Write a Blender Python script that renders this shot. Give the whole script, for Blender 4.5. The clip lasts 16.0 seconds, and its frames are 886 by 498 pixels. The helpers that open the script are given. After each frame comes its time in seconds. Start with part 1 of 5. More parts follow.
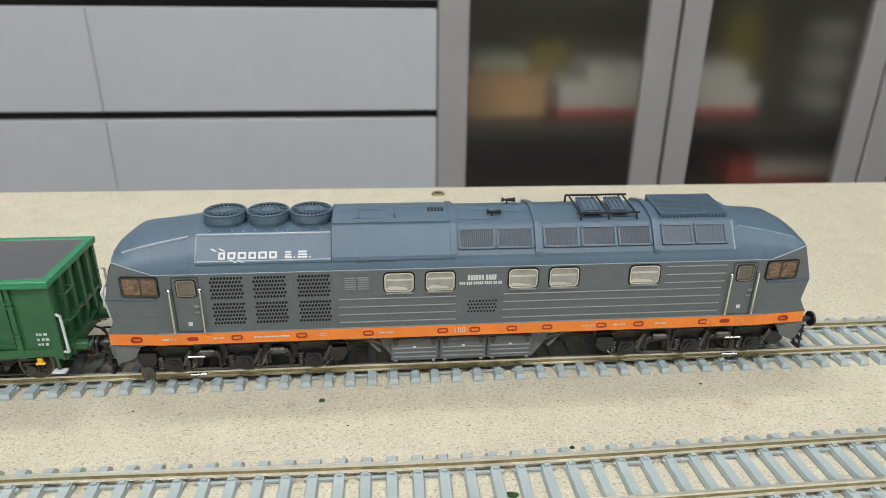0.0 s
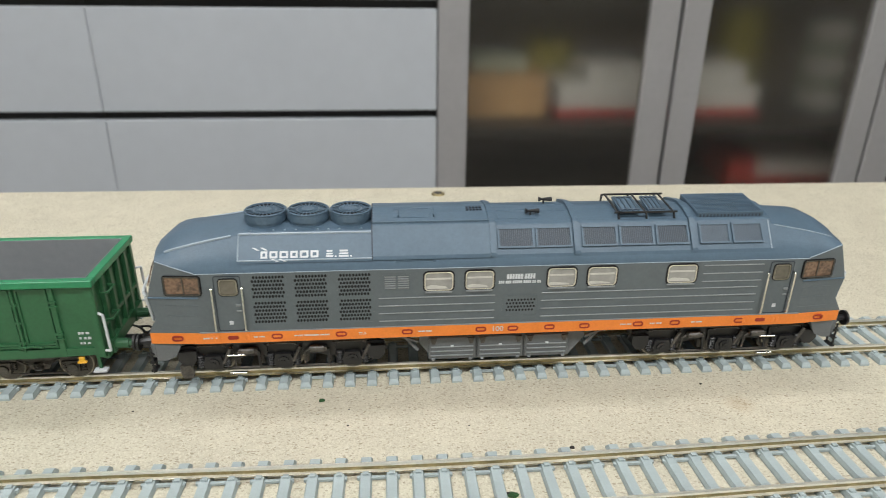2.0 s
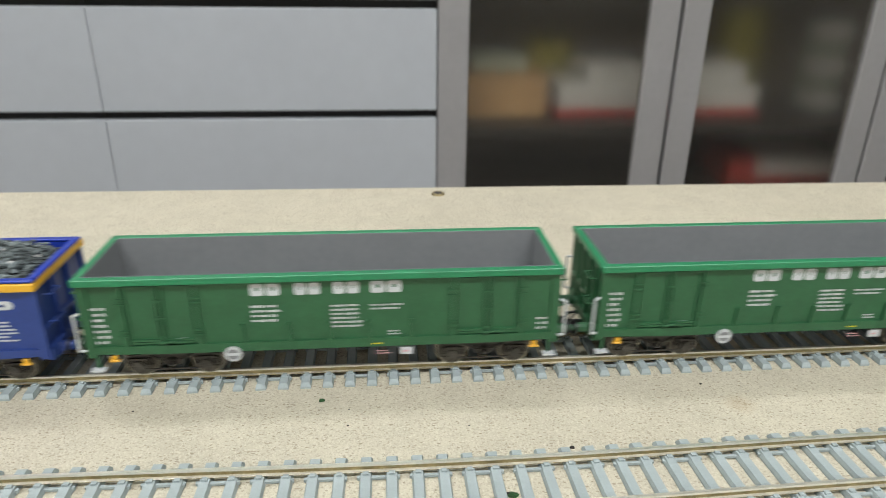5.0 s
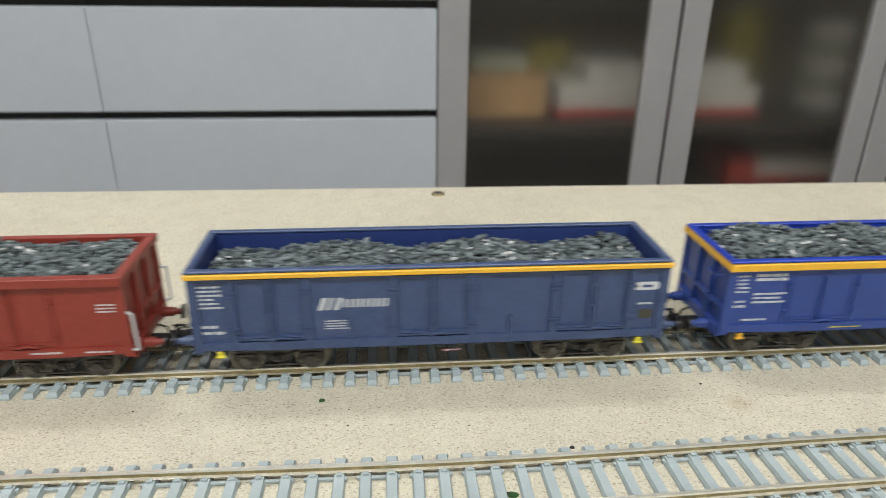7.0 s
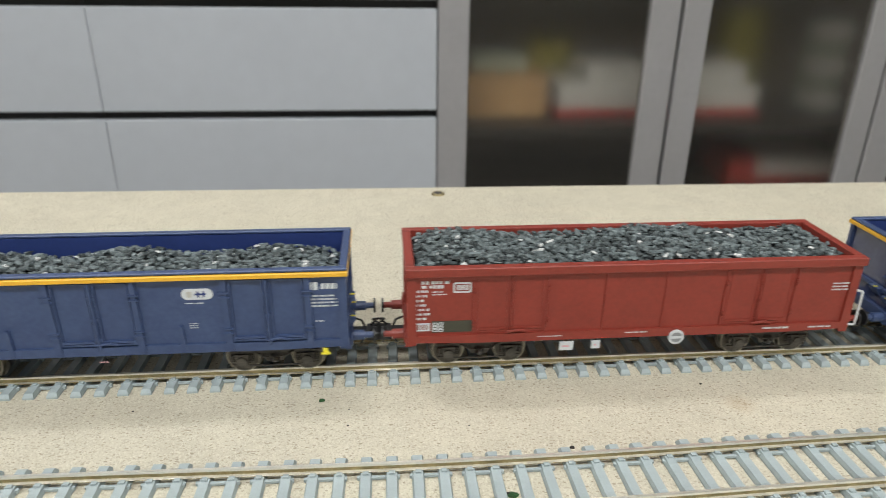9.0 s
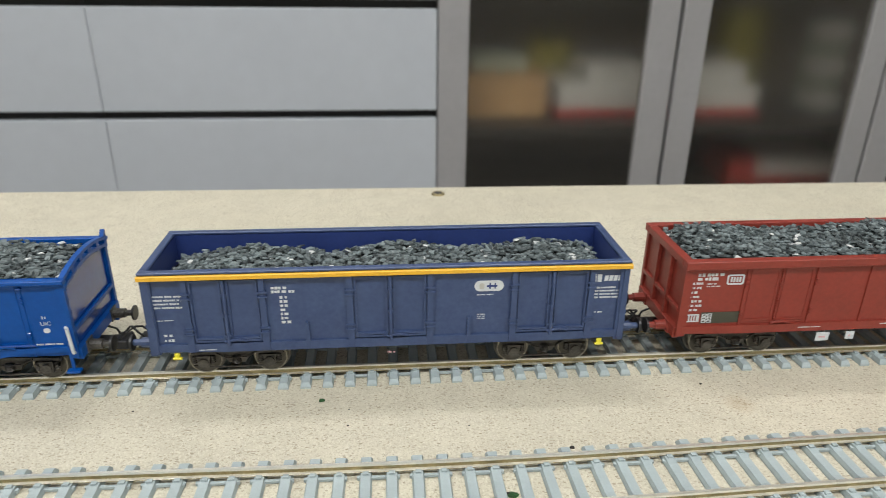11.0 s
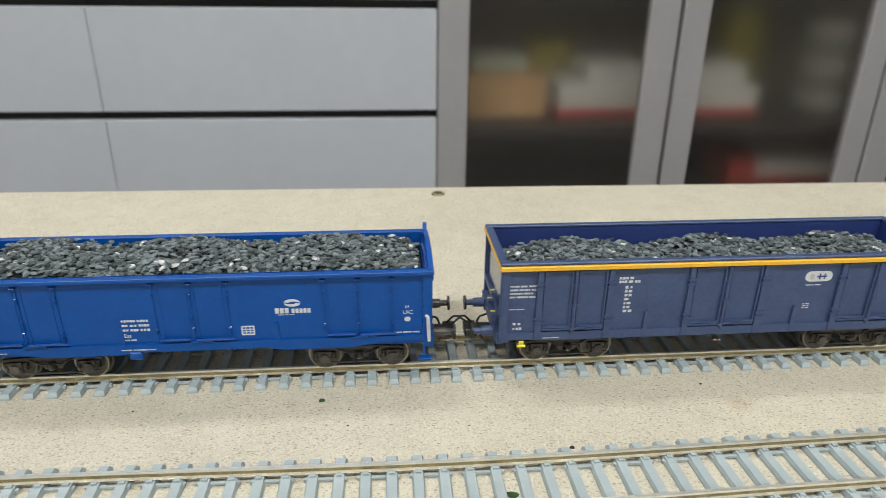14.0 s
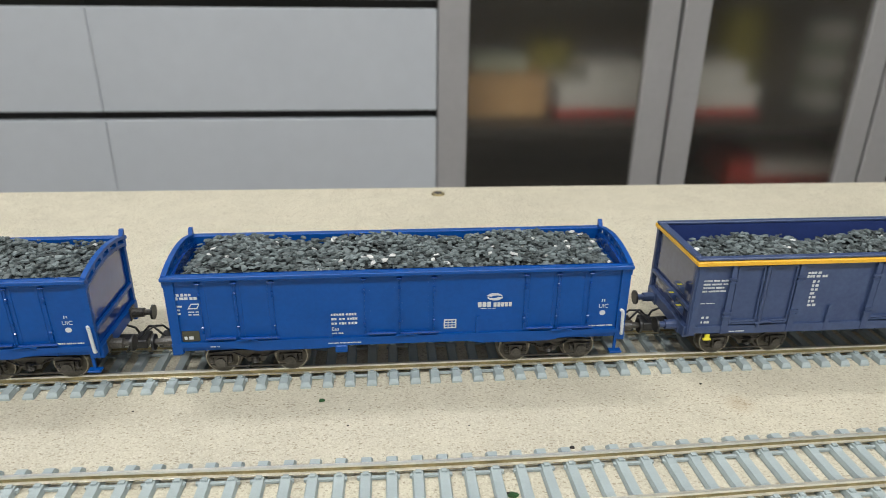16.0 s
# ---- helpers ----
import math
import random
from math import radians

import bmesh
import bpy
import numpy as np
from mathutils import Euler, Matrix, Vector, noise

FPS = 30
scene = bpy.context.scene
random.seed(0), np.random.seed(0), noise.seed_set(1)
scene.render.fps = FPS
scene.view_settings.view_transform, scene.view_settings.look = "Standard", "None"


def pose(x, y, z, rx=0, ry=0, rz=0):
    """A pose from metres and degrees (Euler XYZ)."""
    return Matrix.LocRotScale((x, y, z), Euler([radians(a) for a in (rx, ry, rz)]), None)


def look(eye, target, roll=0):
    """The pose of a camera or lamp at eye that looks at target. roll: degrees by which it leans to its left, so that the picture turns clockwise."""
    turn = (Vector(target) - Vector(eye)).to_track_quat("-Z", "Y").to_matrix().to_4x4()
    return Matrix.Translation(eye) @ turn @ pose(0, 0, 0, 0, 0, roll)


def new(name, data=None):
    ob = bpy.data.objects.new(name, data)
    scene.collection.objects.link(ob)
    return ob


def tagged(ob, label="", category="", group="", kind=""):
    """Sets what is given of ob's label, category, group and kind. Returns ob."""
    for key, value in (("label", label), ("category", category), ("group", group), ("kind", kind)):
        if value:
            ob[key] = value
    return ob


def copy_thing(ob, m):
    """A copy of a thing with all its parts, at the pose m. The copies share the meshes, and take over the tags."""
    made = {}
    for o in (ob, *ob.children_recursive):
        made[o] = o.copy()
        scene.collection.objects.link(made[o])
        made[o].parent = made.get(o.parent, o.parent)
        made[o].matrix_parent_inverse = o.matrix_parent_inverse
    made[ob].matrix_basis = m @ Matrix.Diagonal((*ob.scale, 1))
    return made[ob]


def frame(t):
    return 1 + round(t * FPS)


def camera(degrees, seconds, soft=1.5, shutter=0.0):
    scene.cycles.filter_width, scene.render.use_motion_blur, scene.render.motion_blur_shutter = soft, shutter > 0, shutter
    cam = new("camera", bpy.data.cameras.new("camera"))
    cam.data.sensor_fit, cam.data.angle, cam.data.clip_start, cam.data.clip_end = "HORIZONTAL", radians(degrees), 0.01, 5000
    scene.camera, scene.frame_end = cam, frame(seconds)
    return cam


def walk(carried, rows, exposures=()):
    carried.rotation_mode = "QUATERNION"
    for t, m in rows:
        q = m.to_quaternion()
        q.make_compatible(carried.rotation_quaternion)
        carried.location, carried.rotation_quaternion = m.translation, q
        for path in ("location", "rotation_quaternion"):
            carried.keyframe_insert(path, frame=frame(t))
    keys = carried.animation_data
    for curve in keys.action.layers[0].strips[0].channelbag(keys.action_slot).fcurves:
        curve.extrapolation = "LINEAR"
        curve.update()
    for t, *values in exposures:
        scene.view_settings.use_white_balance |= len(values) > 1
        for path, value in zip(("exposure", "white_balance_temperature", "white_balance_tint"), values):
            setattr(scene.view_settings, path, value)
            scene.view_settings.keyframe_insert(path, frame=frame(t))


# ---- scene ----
# ---- camera ----
cam = camera(67.17, 16.0, 0.4, 0.35)
EYE = Vector((0, -0.20044, 0.12756))
YAW, PITCH = radians(5.319), radians(23.152)
AIM = EYE + Vector((math.sin(YAW) * math.cos(PITCH), math.cos(YAW) * math.cos(PITCH), -math.sin(PITCH)))
STAND = look(EYE, AIM, 0.728)
walk(cam, [(0, STAND), (16, STAND)])
cam.data.dof.use_dof = True
cam.data.dof.focus_distance = 0.207
cam.data.dof.aperture_fstop = 20.0

# ---- world and light ----
scene.view_settings.exposure = 0.0
world = bpy.data.worlds.new("world")
scene.world = world
world.use_nodes = True
world.node_tree.nodes["Background"].inputs[0].default_value = (0.8, 0.9, 1.0, 1)
world.node_tree.nodes["Background"].inputs[1].default_value = 0.05
FLOOR_Z, CEIL_Z = -0.75, 1.85
LAMPS = [(-0.75, -1.05, 21.5), (0.75, -1.05, 21.0), (-0.45, 0.55, 6.8)]
for lx, ly, power in LAMPS:
    lamp = bpy.data.lights.new("ceiling_lamp", "AREA")
    lamp.shape, lamp.size, lamp.size_y, lamp.energy, lamp.color = "RECTANGLE", 1.15, 0.28, power, (0.965, 0.985, 0.99)
    new("ceiling_lamp", lamp).matrix_world = pose(lx, ly, CEIL_Z - 0.045)


# ---- materials ----
def material(name, base, rough=0.5, metal=0.0, vary=0.12, scale=180.0, bump=0.0, bump_scale=900.0, second=None, coat=0.0, island=0.0, obj=0.0, spec=0.5):
    """A procedural surface: two scales of colour change, fine relief, uneven gloss."""
    m = bpy.data.materials.new(name)
    m.use_nodes = True
    nt = m.node_tree
    b = nt.nodes["Principled BSDF"]
    tc = nt.nodes.new("ShaderNodeTexCoord")
    n1 = nt.nodes.new("ShaderNodeTexNoise")
    n1.inputs["Scale"].default_value, n1.inputs["Detail"].default_value = scale, 6
    n2 = nt.nodes.new("ShaderNodeTexNoise")
    n2.inputs["Scale"].default_value, n2.inputs["Detail"].default_value = scale * 6.5, 4
    for n in (n1, n2):
        nt.links.new(tc.outputs["Object"], n.inputs["Vector"])
    mix = nt.nodes.new("ShaderNodeMath")
    mix.operation = "ADD"
    nt.links.new(n1.outputs["Fac"], mix.inputs[0])
    nt.links.new(n2.outputs["Fac"], mix.inputs[1])
    last = mix
    if island or obj:
        src = nt.nodes.new("ShaderNodeNewGeometry" if island else "ShaderNodeObjectInfo")
        amount = nt.nodes.new("ShaderNodeMath")
        amount.operation = "MULTIPLY_ADD"
        nt.links.new(src.outputs["Random Per Island" if island else "Random"], amount.inputs[0])
        amount.inputs[1].default_value = 2 * (island or obj)
        nt.links.new(mix.outputs[0], amount.inputs[2])
        last = amount
    ramp = nt.nodes.new("ShaderNodeMapRange")
    ramp.inputs["From Min"].default_value, ramp.inputs["From Max"].default_value = 0.7, 1.3 + 2 * (island or obj)
    nt.links.new(last.outputs[0], ramp.inputs["Value"])
    col = nt.nodes.new("ShaderNodeMix")
    col.data_type = "RGBA"
    lo = [c * (1 - vary) for c in base]
    hi = list(second) if second else [min(1, c * (1 + vary)) for c in base]
    col.inputs["A"].default_value, col.inputs["B"].default_value = (*lo, 1), (*hi, 1)
    nt.links.new(ramp.outputs[0], col.inputs["Factor"])
    nt.links.new(col.outputs["Result"], b.inputs["Base Color"])
    rr = nt.nodes.new("ShaderNodeMapRange")
    rr.inputs["To Min"].default_value, rr.inputs["To Max"].default_value = max(0, rough - 0.07), min(1, rough + 0.07)
    nt.links.new(n1.outputs["Fac"], rr.inputs["Value"])
    nt.links.new(rr.outputs[0], b.inputs["Roughness"])
    b.inputs["Metallic"].default_value = metal
    b.inputs["Coat Weight"].default_value = coat
    b.inputs["Specular IOR Level"].default_value = spec
    if bump:
        bn = nt.nodes.new("ShaderNodeTexNoise")
        bn.inputs["Scale"].default_value, bn.inputs["Detail"].default_value = bump_scale, 5
        nt.links.new(tc.outputs["Object"], bn.inputs["Vector"])
        bp = nt.nodes.new("ShaderNodeBump")
        bp.inputs["Strength"].default_value, bp.inputs["Distance"].default_value = bump, 0.0004
        nt.links.new(bn.outputs["Fac"], bp.inputs["Height"])
        nt.links.new(bp.outputs[0], b.inputs["Normal"])
    return m


def chipboard():
    """Sanded particle board: small light and dark flakes, cloudy tone, one round stain."""
    m = material("chipboard", (0.575, 0.535, 0.42), 0.62, 0, 0.09, 14, 0.25, 1400)
    nt = m.node_tree
    b = nt.nodes["Principled BSDF"]
    base = b.inputs["Base Color"].links[0].from_socket
    tc = next(n for n in nt.nodes if n.type == "TEX_COORD")

    def flakes(scale, lo, hi, stretch, turn, colour, prev, strength):
        """Crisp wood chips: random cells of a Voronoi pattern, chosen between lo and hi."""
        mp = nt.nodes.new("ShaderNodeMapping")
        mp.inputs["Scale"].default_value = stretch
        mp.inputs["Rotation"].default_value = (0, 0, turn)
        nt.links.new(tc.outputs["Object"], mp.inputs["Vector"])
        n = nt.nodes.new("ShaderNodeTexVoronoi")
        n.inputs["Scale"].default_value = scale
        nt.links.new(mp.outputs[0], n.inputs["Vector"])
        sep = nt.nodes.new("ShaderNodeSeparateColor")
        nt.links.new(n.outputs["Color"], sep.inputs[0])
        r = nt.nodes.new("ShaderNodeMapRange")
        r.inputs["From Min"].default_value, r.inputs["From Max"].default_value = lo, hi
        r.inputs["To Max"].default_value = strength
        nt.links.new(sep.outputs[0], r.inputs["Value"])
        c = nt.nodes.new("ShaderNodeMix")
        c.data_type = "RGBA"
        c.inputs["B"].default_value = (*colour, 1)
        nt.links.new(r.outputs[0], c.inputs["Factor"])
        nt.links.new(prev, c.inputs["A"])
        return c.outputs["Result"]
    s = flakes(2900, 0.58, 1.0, (0.75, 1.1, 1), 0.5, (0.37, 0.32, 0.23), base, 0.72)
    s = flakes(2400, 0.66, 1.0, (1.1, 0.75, 1), 0.2, (0.70, 0.665, 0.555), s, 0.6)
    s = flakes(2300, 0.93, 0.99, (0.6, 1.1, 1), 1.1, (0.24, 0.195, 0.13), s, 0.72)
    dist = nt.nodes.new("ShaderNodeVectorMath")
    dist.operation = "DISTANCE"
    dist.inputs[1].default_value = (0.1108, -0.0338, 0.75)
    nt.links.new(tc.outputs["Object"], dist.inputs[0])
    ring = nt.nodes.new("ShaderNodeMapRange")
    ring.inputs["From Min"].default_value, ring.inputs["From Max"].default_value = 0.0056, 0.002
    ring.inputs["To Max"].default_value = 0.3
    nt.links.new(dist.outputs["Value"], ring.inputs["Value"])
    st = nt.nodes.new("ShaderNodeMix")
    st.data_type = "RGBA"
    st.inputs["B"].default_value = (0.36, 0.25, 0.13, 1)
    nt.links.new(ring.outputs[0], st.inputs["Factor"])
    nt.links.new(s, st.inputs["A"])
    nt.links.new(st.outputs["Result"], b.inputs["Base Color"])
    return m


def glass(name, tint, rough, ior):
    m = bpy.data.materials.new(name)
    m.use_nodes = True
    b = m.node_tree.nodes["Principled BSDF"]
    b.inputs["Base Color"].default_value = (*tint, 1)
    b.inputs["Transmission Weight"].default_value = 1
    b.inputs["Roughness"].default_value, b.inputs["IOR"].default_value = rough, ior
    return m


def glow(name, colour, strength):
    m = bpy.data.materials.new(name)
    m.use_nodes = True
    b = m.node_tree.nodes["Principled BSDF"]
    b.inputs["Base Color"].default_value = (*colour, 1)
    b.inputs["Emission Color"].default_value = (*colour, 1)
    b.inputs["Emission Strength"].default_value = strength
    return m


BOARD = chipboard()
BOARD_EDGE = material("board_edge", (0.45, 0.35, 0.23), 0.8, 0, 0.2, 300, 0.5)
SLEEPER = material("concrete_grey_plastic", (0.36, 0.42, 0.43), 0.55, 0, 0.08, 300, 0.1, 1500, obj=0.12)
BRASS = material("tarnished_rail", (0.36, 0.29, 0.145), 0.34, 0.9, 0.12, 200, 0.05, second=(0.50, 0.42, 0.235))
BRIGHT = material("polished_head_and_foot_glint", (0.90, 0.88, 0.78), 0.34, 0.75, 0.06, 200, 0)
LOCO_SIDE = material("dark_grey_paint", (0.108, 0.128, 0.138), 0.42, 0, 0.08, 160, 0.06, 2500)
LOCO_ROOF = material("slate_grey_paint", (0.082, 0.130, 0.180), 0.42, 0, 0.08, 160, 0.12, 2500, spec=0.45)
# Paler than the body: light caught by ribs and ridges, put into colour.
LOCO_LINE = material("ridge_highlight_grey", (0.24, 0.26, 0.27), 0.45, 0, 0.1, 300)
# Lighter than the roof: the sheen along folds is painted in.
ROOF_HIGHLIGHT = material("roof_highlight_grey", (0.30, 0.36, 0.42), 0.3, 0, 0.1, 300)
GRILLE = material("louvre_dark", (0.022, 0.032, 0.048), 0.5, 0, 0.15, 400)
ORANGE = material("orange_paint", (0.80, 0.225, 0.034), 0.38, 0, 0.07, 200)
RED_MARK = material("dark_red_mark", (0.30, 0.025, 0.012), 0.45, 0, 0.1, 300)
SLAT = material("blue_grey_slat_paint", (0.066, 0.094, 0.126), 0.4, 0, 0.1, 300)
# Black for window rubber, and for hole depth painted as flat patches.
HOLE_SHADE_RUBBER = material("hole_shade_and_rubber_black", (0.006, 0.006, 0.007), 0.9, 0, 0.1, 200)
BLACK = material("black_plastic", (0.013, 0.013, 0.014), 0.4, 0, 0.3, 200, 0.15)
DIRTY = material("dark_brown_plastic", (0.026, 0.024, 0.021), 0.4, 0, 0.4, 260, 0.25, second=(0.105, 0.096, 0.082))
TANK = material("mid_grey_plastic", (0.125, 0.135, 0.14), 0.5, 0, 0.1, 200, 0.08)
WHITE = material("white_print", (0.58, 0.61, 0.63), 0.5, 0, 0.06, 500)
CHROME = material("bright_metal", (0.75, 0.74, 0.70), 0.2, 1.0, 0.08, 200)
STEEL = material("dark_steel", (0.10, 0.092, 0.08), 0.4, 0.7, 0.3, 250)
TYRE = material("bright_tyre", (0.33, 0.31, 0.265), 0.3, 1.0, 0.2, 250)
# Opaque pane: brown reflection streaks are mixed into its colour.
CAB_GLASS = material("tinted_window_painted_reflection", (0.075, 0.052, 0.040), 0.06, 0, 0.4, 150, second=(0.27, 0.165, 0.105))
DOOR_GLASS = material("beige_door_window", (0.12, 0.11, 0.085), 0.06, 0, 0.2, 90, second=(0.17, 0.155, 0.12))
PALE_GLASS = material("pale_window", (0.27, 0.265, 0.25), 0.06, 0, 0.12, 60, second=(0.36, 0.355, 0.335))
CREAM = material("cream_cabin", (0.50, 0.49, 0.45), 0.5, 0, 0.1, 150)
GREEN = material("green_paint", (0.028, 0.118, 0.050), 0.42, 0, 0.12, 150, 0.06, 2500)
GREEN_RIM = material("bright_green_paint", (0.022, 0.23, 0.10), 0.36, 0, 0.1, 150)
GREY_IN = material("grey_interior", (0.235, 0.245, 0.255), 0.6, 0, 0.06, 60, 0.06)
NAVY = material("faded_navy_paint", (0.040, 0.066, 0.165), 0.42, 0, 0.14, 120, 0.06, 2500, second=(0.052, 0.084, 0.18))
NAVY_IN = material("navy_interior", (0.020, 0.040, 0.165), 0.45, 0, 0.1, 120)
COBALT = material("ultramarine_paint", (0.026, 0.058, 0.245), 0.4, 0, 0.1, 120, 0.06, 2500)
COBALT_IN = material("ultramarine_interior", (0.012, 0.04, 0.36), 0.4, 0, 0.1, 120)
ROYAL = material("royal_blue_paint", (0.001, 0.066, 0.30), 0.36, 0, 0.1, 120, 0.06, 2500, spec=0.3)
RUST = material("red_brown_paint", (0.24, 0.034, 0.022), 0.45, 0, 0.12, 120, 0.06, 2500)
YELLOW = material("yellow_paint", (0.80, 0.44, 0.03), 0.4, 0, 0.07, 200)
LEMON = material("lemon_plastic", (0.75, 0.66, 0.03), 0.4, 0, 0.08, 300)
PINK = material("pink_print", (0.62, 0.36, 0.38), 0.5, 0, 0.1, 300)
PLATE = material("olive_plate", (0.05, 0.05, 0.035), 0.5, 0, 0.1, 300)
NAVY_GLOSS = material("glossy_navy_paint", (0.05, 0.068, 0.155), 0.16, 0, 0.14, 90, 0, coat=0.5)
ROYAL_GLOSS = material("glossy_royal_paint", (0.008, 0.06, 0.30), 0.14, 0, 0.1, 90, 0, coat=0.5)
SLAG = material("crushed_slag", (0.018, 0.024, 0.026), 0.5, 0, 0.6, 500, 0.4, 2500, second=(0.225, 0.272, 0.278), island=0.9)
# Near black: the shade between the flakes is put into the bed's colour.
GAP_SHADE_BED = material("near_black_gap_shade", (0.014, 0.017, 0.018), 0.9, 0, 0.4, 500, 0.4, 2500)
PALE_STONE = material("pale_stone", (0.60, 0.61, 0.60), 0.4, 0, 0.25, 400, 0.3, 2500)
FRONT = material("grey_drawer_front", (0.555, 0.59, 0.635), 0.45, 0, 0.025, 5, 0.03, 300)
ALU = material("brushed_grey_profile", (0.43, 0.425, 0.43), 0.42, 0.25, 0.04, 12, 0.03, 300)
CARCASS = material("dark_cupboard_board", (0.12, 0.10, 0.082), 0.6, 0, 0.15, 8, 0.05, 200)
# Black of the cabinet body and of the shade strips in finger gaps.
GAP_BLACK = material("black_carcass_and_gap_shade", (0.012, 0.011, 0.010), 0.7, 0, 0.1, 20)
WALL = material("white_wall_paint", (0.74, 0.73, 0.70), 0.8, 0, 0.04, 3, 0.1, 200)
FLOORING = material("grey_floor", (0.30, 0.28, 0.26), 0.5, 0, 0.15, 4, 0.1, 100)
WOOD = material("pine_leg", (0.40, 0.27, 0.15), 0.6, 0, 0.2, 20, 0.2, 150)
FROST = glass("smoked_frosted_glass", (0.54, 0.515, 0.46), 0.25, 1.55)
PANEL = glow("lamp_diffuser", (1.0, 0.98, 0.95), 6.0)

# ---- mesh helpers: bmesh in millimetres, objects in metres ----
MM = 0.001


def part(name, bm, mat, parent, label="", at=None, smooth=False, kind=""):
    me = bm if isinstance(bm, bpy.types.Mesh) else bpy.data.meshes.new(name)
    if me is not bm:
        bm.normal_update()
        bm.to_mesh(me)
        bm.free()
        me.transform(Matrix.Scale(MM, 4))
        if mat:
            me.materials.append(mat)
        for p in me.polygons:
            p.use_smooth = smooth
    ob = new(name, me)
    ob.parent = parent
    if at:
        ob.location = [c * MM for c in at]
    return tagged(ob, label, kind=kind)


def thing(name, label, category, x=0, y=0, z=0, group="", kind=""):
    ob = new(name)
    ob.empty_display_size = 0.01
    ob.location = (x * MM, y * MM, z * MM)
    return tagged(ob, label, category, group, kind)


def box(bm, x0, x1, y0, y1, z0, z1, bevel=0.0, turn=None):
    m = Matrix.Translation(((x0 + x1) / 2, (y0 + y1) / 2, (z0 + z1) / 2)) @ (turn or Matrix()) @ Matrix.Diagonal((x1 - x0, y1 - y0, z1 - z0, 1))
    g = bmesh.ops.create_cube(bm, size=1, matrix=m)
    if bevel:
        es = list({e for v in g["verts"] for e in v.link_edges})
        bmesh.ops.bevel(bm, geom=es, offset=bevel, segments=1, affect="EDGES")
    return bm


def rod(bm, p0, p1, r, n=8, r2=None):
    a, b = Vector(p0), Vector(p1)
    d = b - a
    m = Matrix.Translation((a + b) / 2) @ d.to_track_quat("Z", "Y").to_matrix().to_4x4()
    bmesh.ops.create_cone(bm, cap_ends=True, segments=n, radius1=r, radius2=r if r2 is None else r2, depth=d.length, matrix=m)
    return bm


def pipe(bm, pts, r, n=6):
    for a, b in zip(pts, pts[1:]):
        rod(bm, a, b, r, n)
    return bm


def slab(bm, poly, y0, y1, axis="y"):
    """A polygon of (x, z) drawn out from y0 to y1; or of (y, z) drawn out along x."""
    at = (lambda a, b, c: (a, c, b)) if axis == "y" else ((lambda a, b, c: (c, a, b)) if axis == "x" else (lambda a, b, c: (a, b, c)))
    lo = [bm.verts.new(at(a, b, y0)) for a, b in poly]
    hi = [bm.verts.new(at(a, b, y1)) for a, b in poly]
    faces = [bm.faces.new(lo), bm.faces.new(hi[::-1])]
    n = len(poly)
    for i in range(n):
        faces.append(bm.faces.new((lo[i], hi[i], hi[(i + 1) % n], lo[(i + 1) % n])))
    bmesh.ops.recalc_face_normals(bm, faces=faces)
    return bm


def rounded(x0, x1, z0, z1, r, n=4):
    out = []
    for cx, cz, a0 in ((x1 - r, z1 - r, 0), (x0 + r, z1 - r, 90), (x0 + r, z0 + r, 180), (x1 - r, z0 + r, 270)):
        for i in range(n + 1):
            a = radians(a0 + 90 * i / n)
            out.append((cx + r * math.cos(a), cz + r * math.sin(a)))
    return out


def rim_ring(bm, outer, inner, y0, y1):
    """A closed band between two outlines of equal count, y0 to y1."""
    rings = [[bm.verts.new((x, y, z)) for x, z in o] for o, y in ((outer, y0), (outer, y1), (inner, y1), (inner, y0))]
    n = len(outer)
    fs = []
    for k in range(4):
        a, b = rings[k], rings[(k + 1) % 4]
        for i in range(n):
            fs.append(bm.faces.new((a[i], a[(i + 1) % n], b[(i + 1) % n], b[i])))
    bmesh.ops.recalc_face_normals(bm, faces=fs)
    return bm


B = bmesh.new
SIDE = (-1, 1)


def writing(parent, x0, x1, z0, z1, rows, y=-16.9, mat=None, seed=1, fill=0.5, blocks=(2, 4)):
    """Illegible print: rows of small plain bars on a side wall."""
    rnd = random.Random(seed)
    bm = B()
    step = (z1 - z0) / rows
    for i in range(rows):
        z = z1 - (i + 0.5) * step
        x = x0
        stop = x0 + (x1 - x0) * rnd.uniform(0.7, 1.0)
        while x < stop - 0.4:
            w = (x1 - x0) * rnd.uniform(0.2, 0.55)
            if x + w > x1:
                w = x1 - x
            if w > 0.4:
                n = max(1, int(w / (step * fill * 0.95)))
                for c in range(n):
                    a, h = x + w * c / n, step * fill / 2 * rnd.uniform(0.75, 1.0)
                    box(bm, a, a + w / n * rnd.uniform(0.62, 0.9), y - 0.06, y + 0.05, z - h, z + h)
            x += w + 0.35
    return part("lettering", bm, mat or WHITE, parent, "white printed lettering too small to read")


def letter_blocks(parent, x0, x1, z0, z1, widths, y=-16.9, mat=None, label="white painted owner mark", slant=0.0):
    """A lettered mark as plain blocks of its size."""
    total = sum(abs(w) for w in widths)
    bm = B()
    x, k = x0, (x1 - x0) / total
    for w in widths:
        if w > 0:
            a, b = x + 0.08 * k, x + (w - 0.14) * k
            slab(bm, [(a, z0), (b, z0), (b + slant, z1), (a + slant, z1)], y - 0.06, y + 0.05)
        x += abs(w) * k
    return part("owner_mark", bm, mat or WHITE, parent, label)

# ---- the room ----
def plain_box(name, x0, x1, y0, y1, z0, z1, mat, label, kind="structure"):
    """A piece of the setting, in metres."""
    return part(name, box(B(), *(c * 1000 for c in (x0, x1, y0, y1, z0, z1))), mat, None, label, kind=kind)


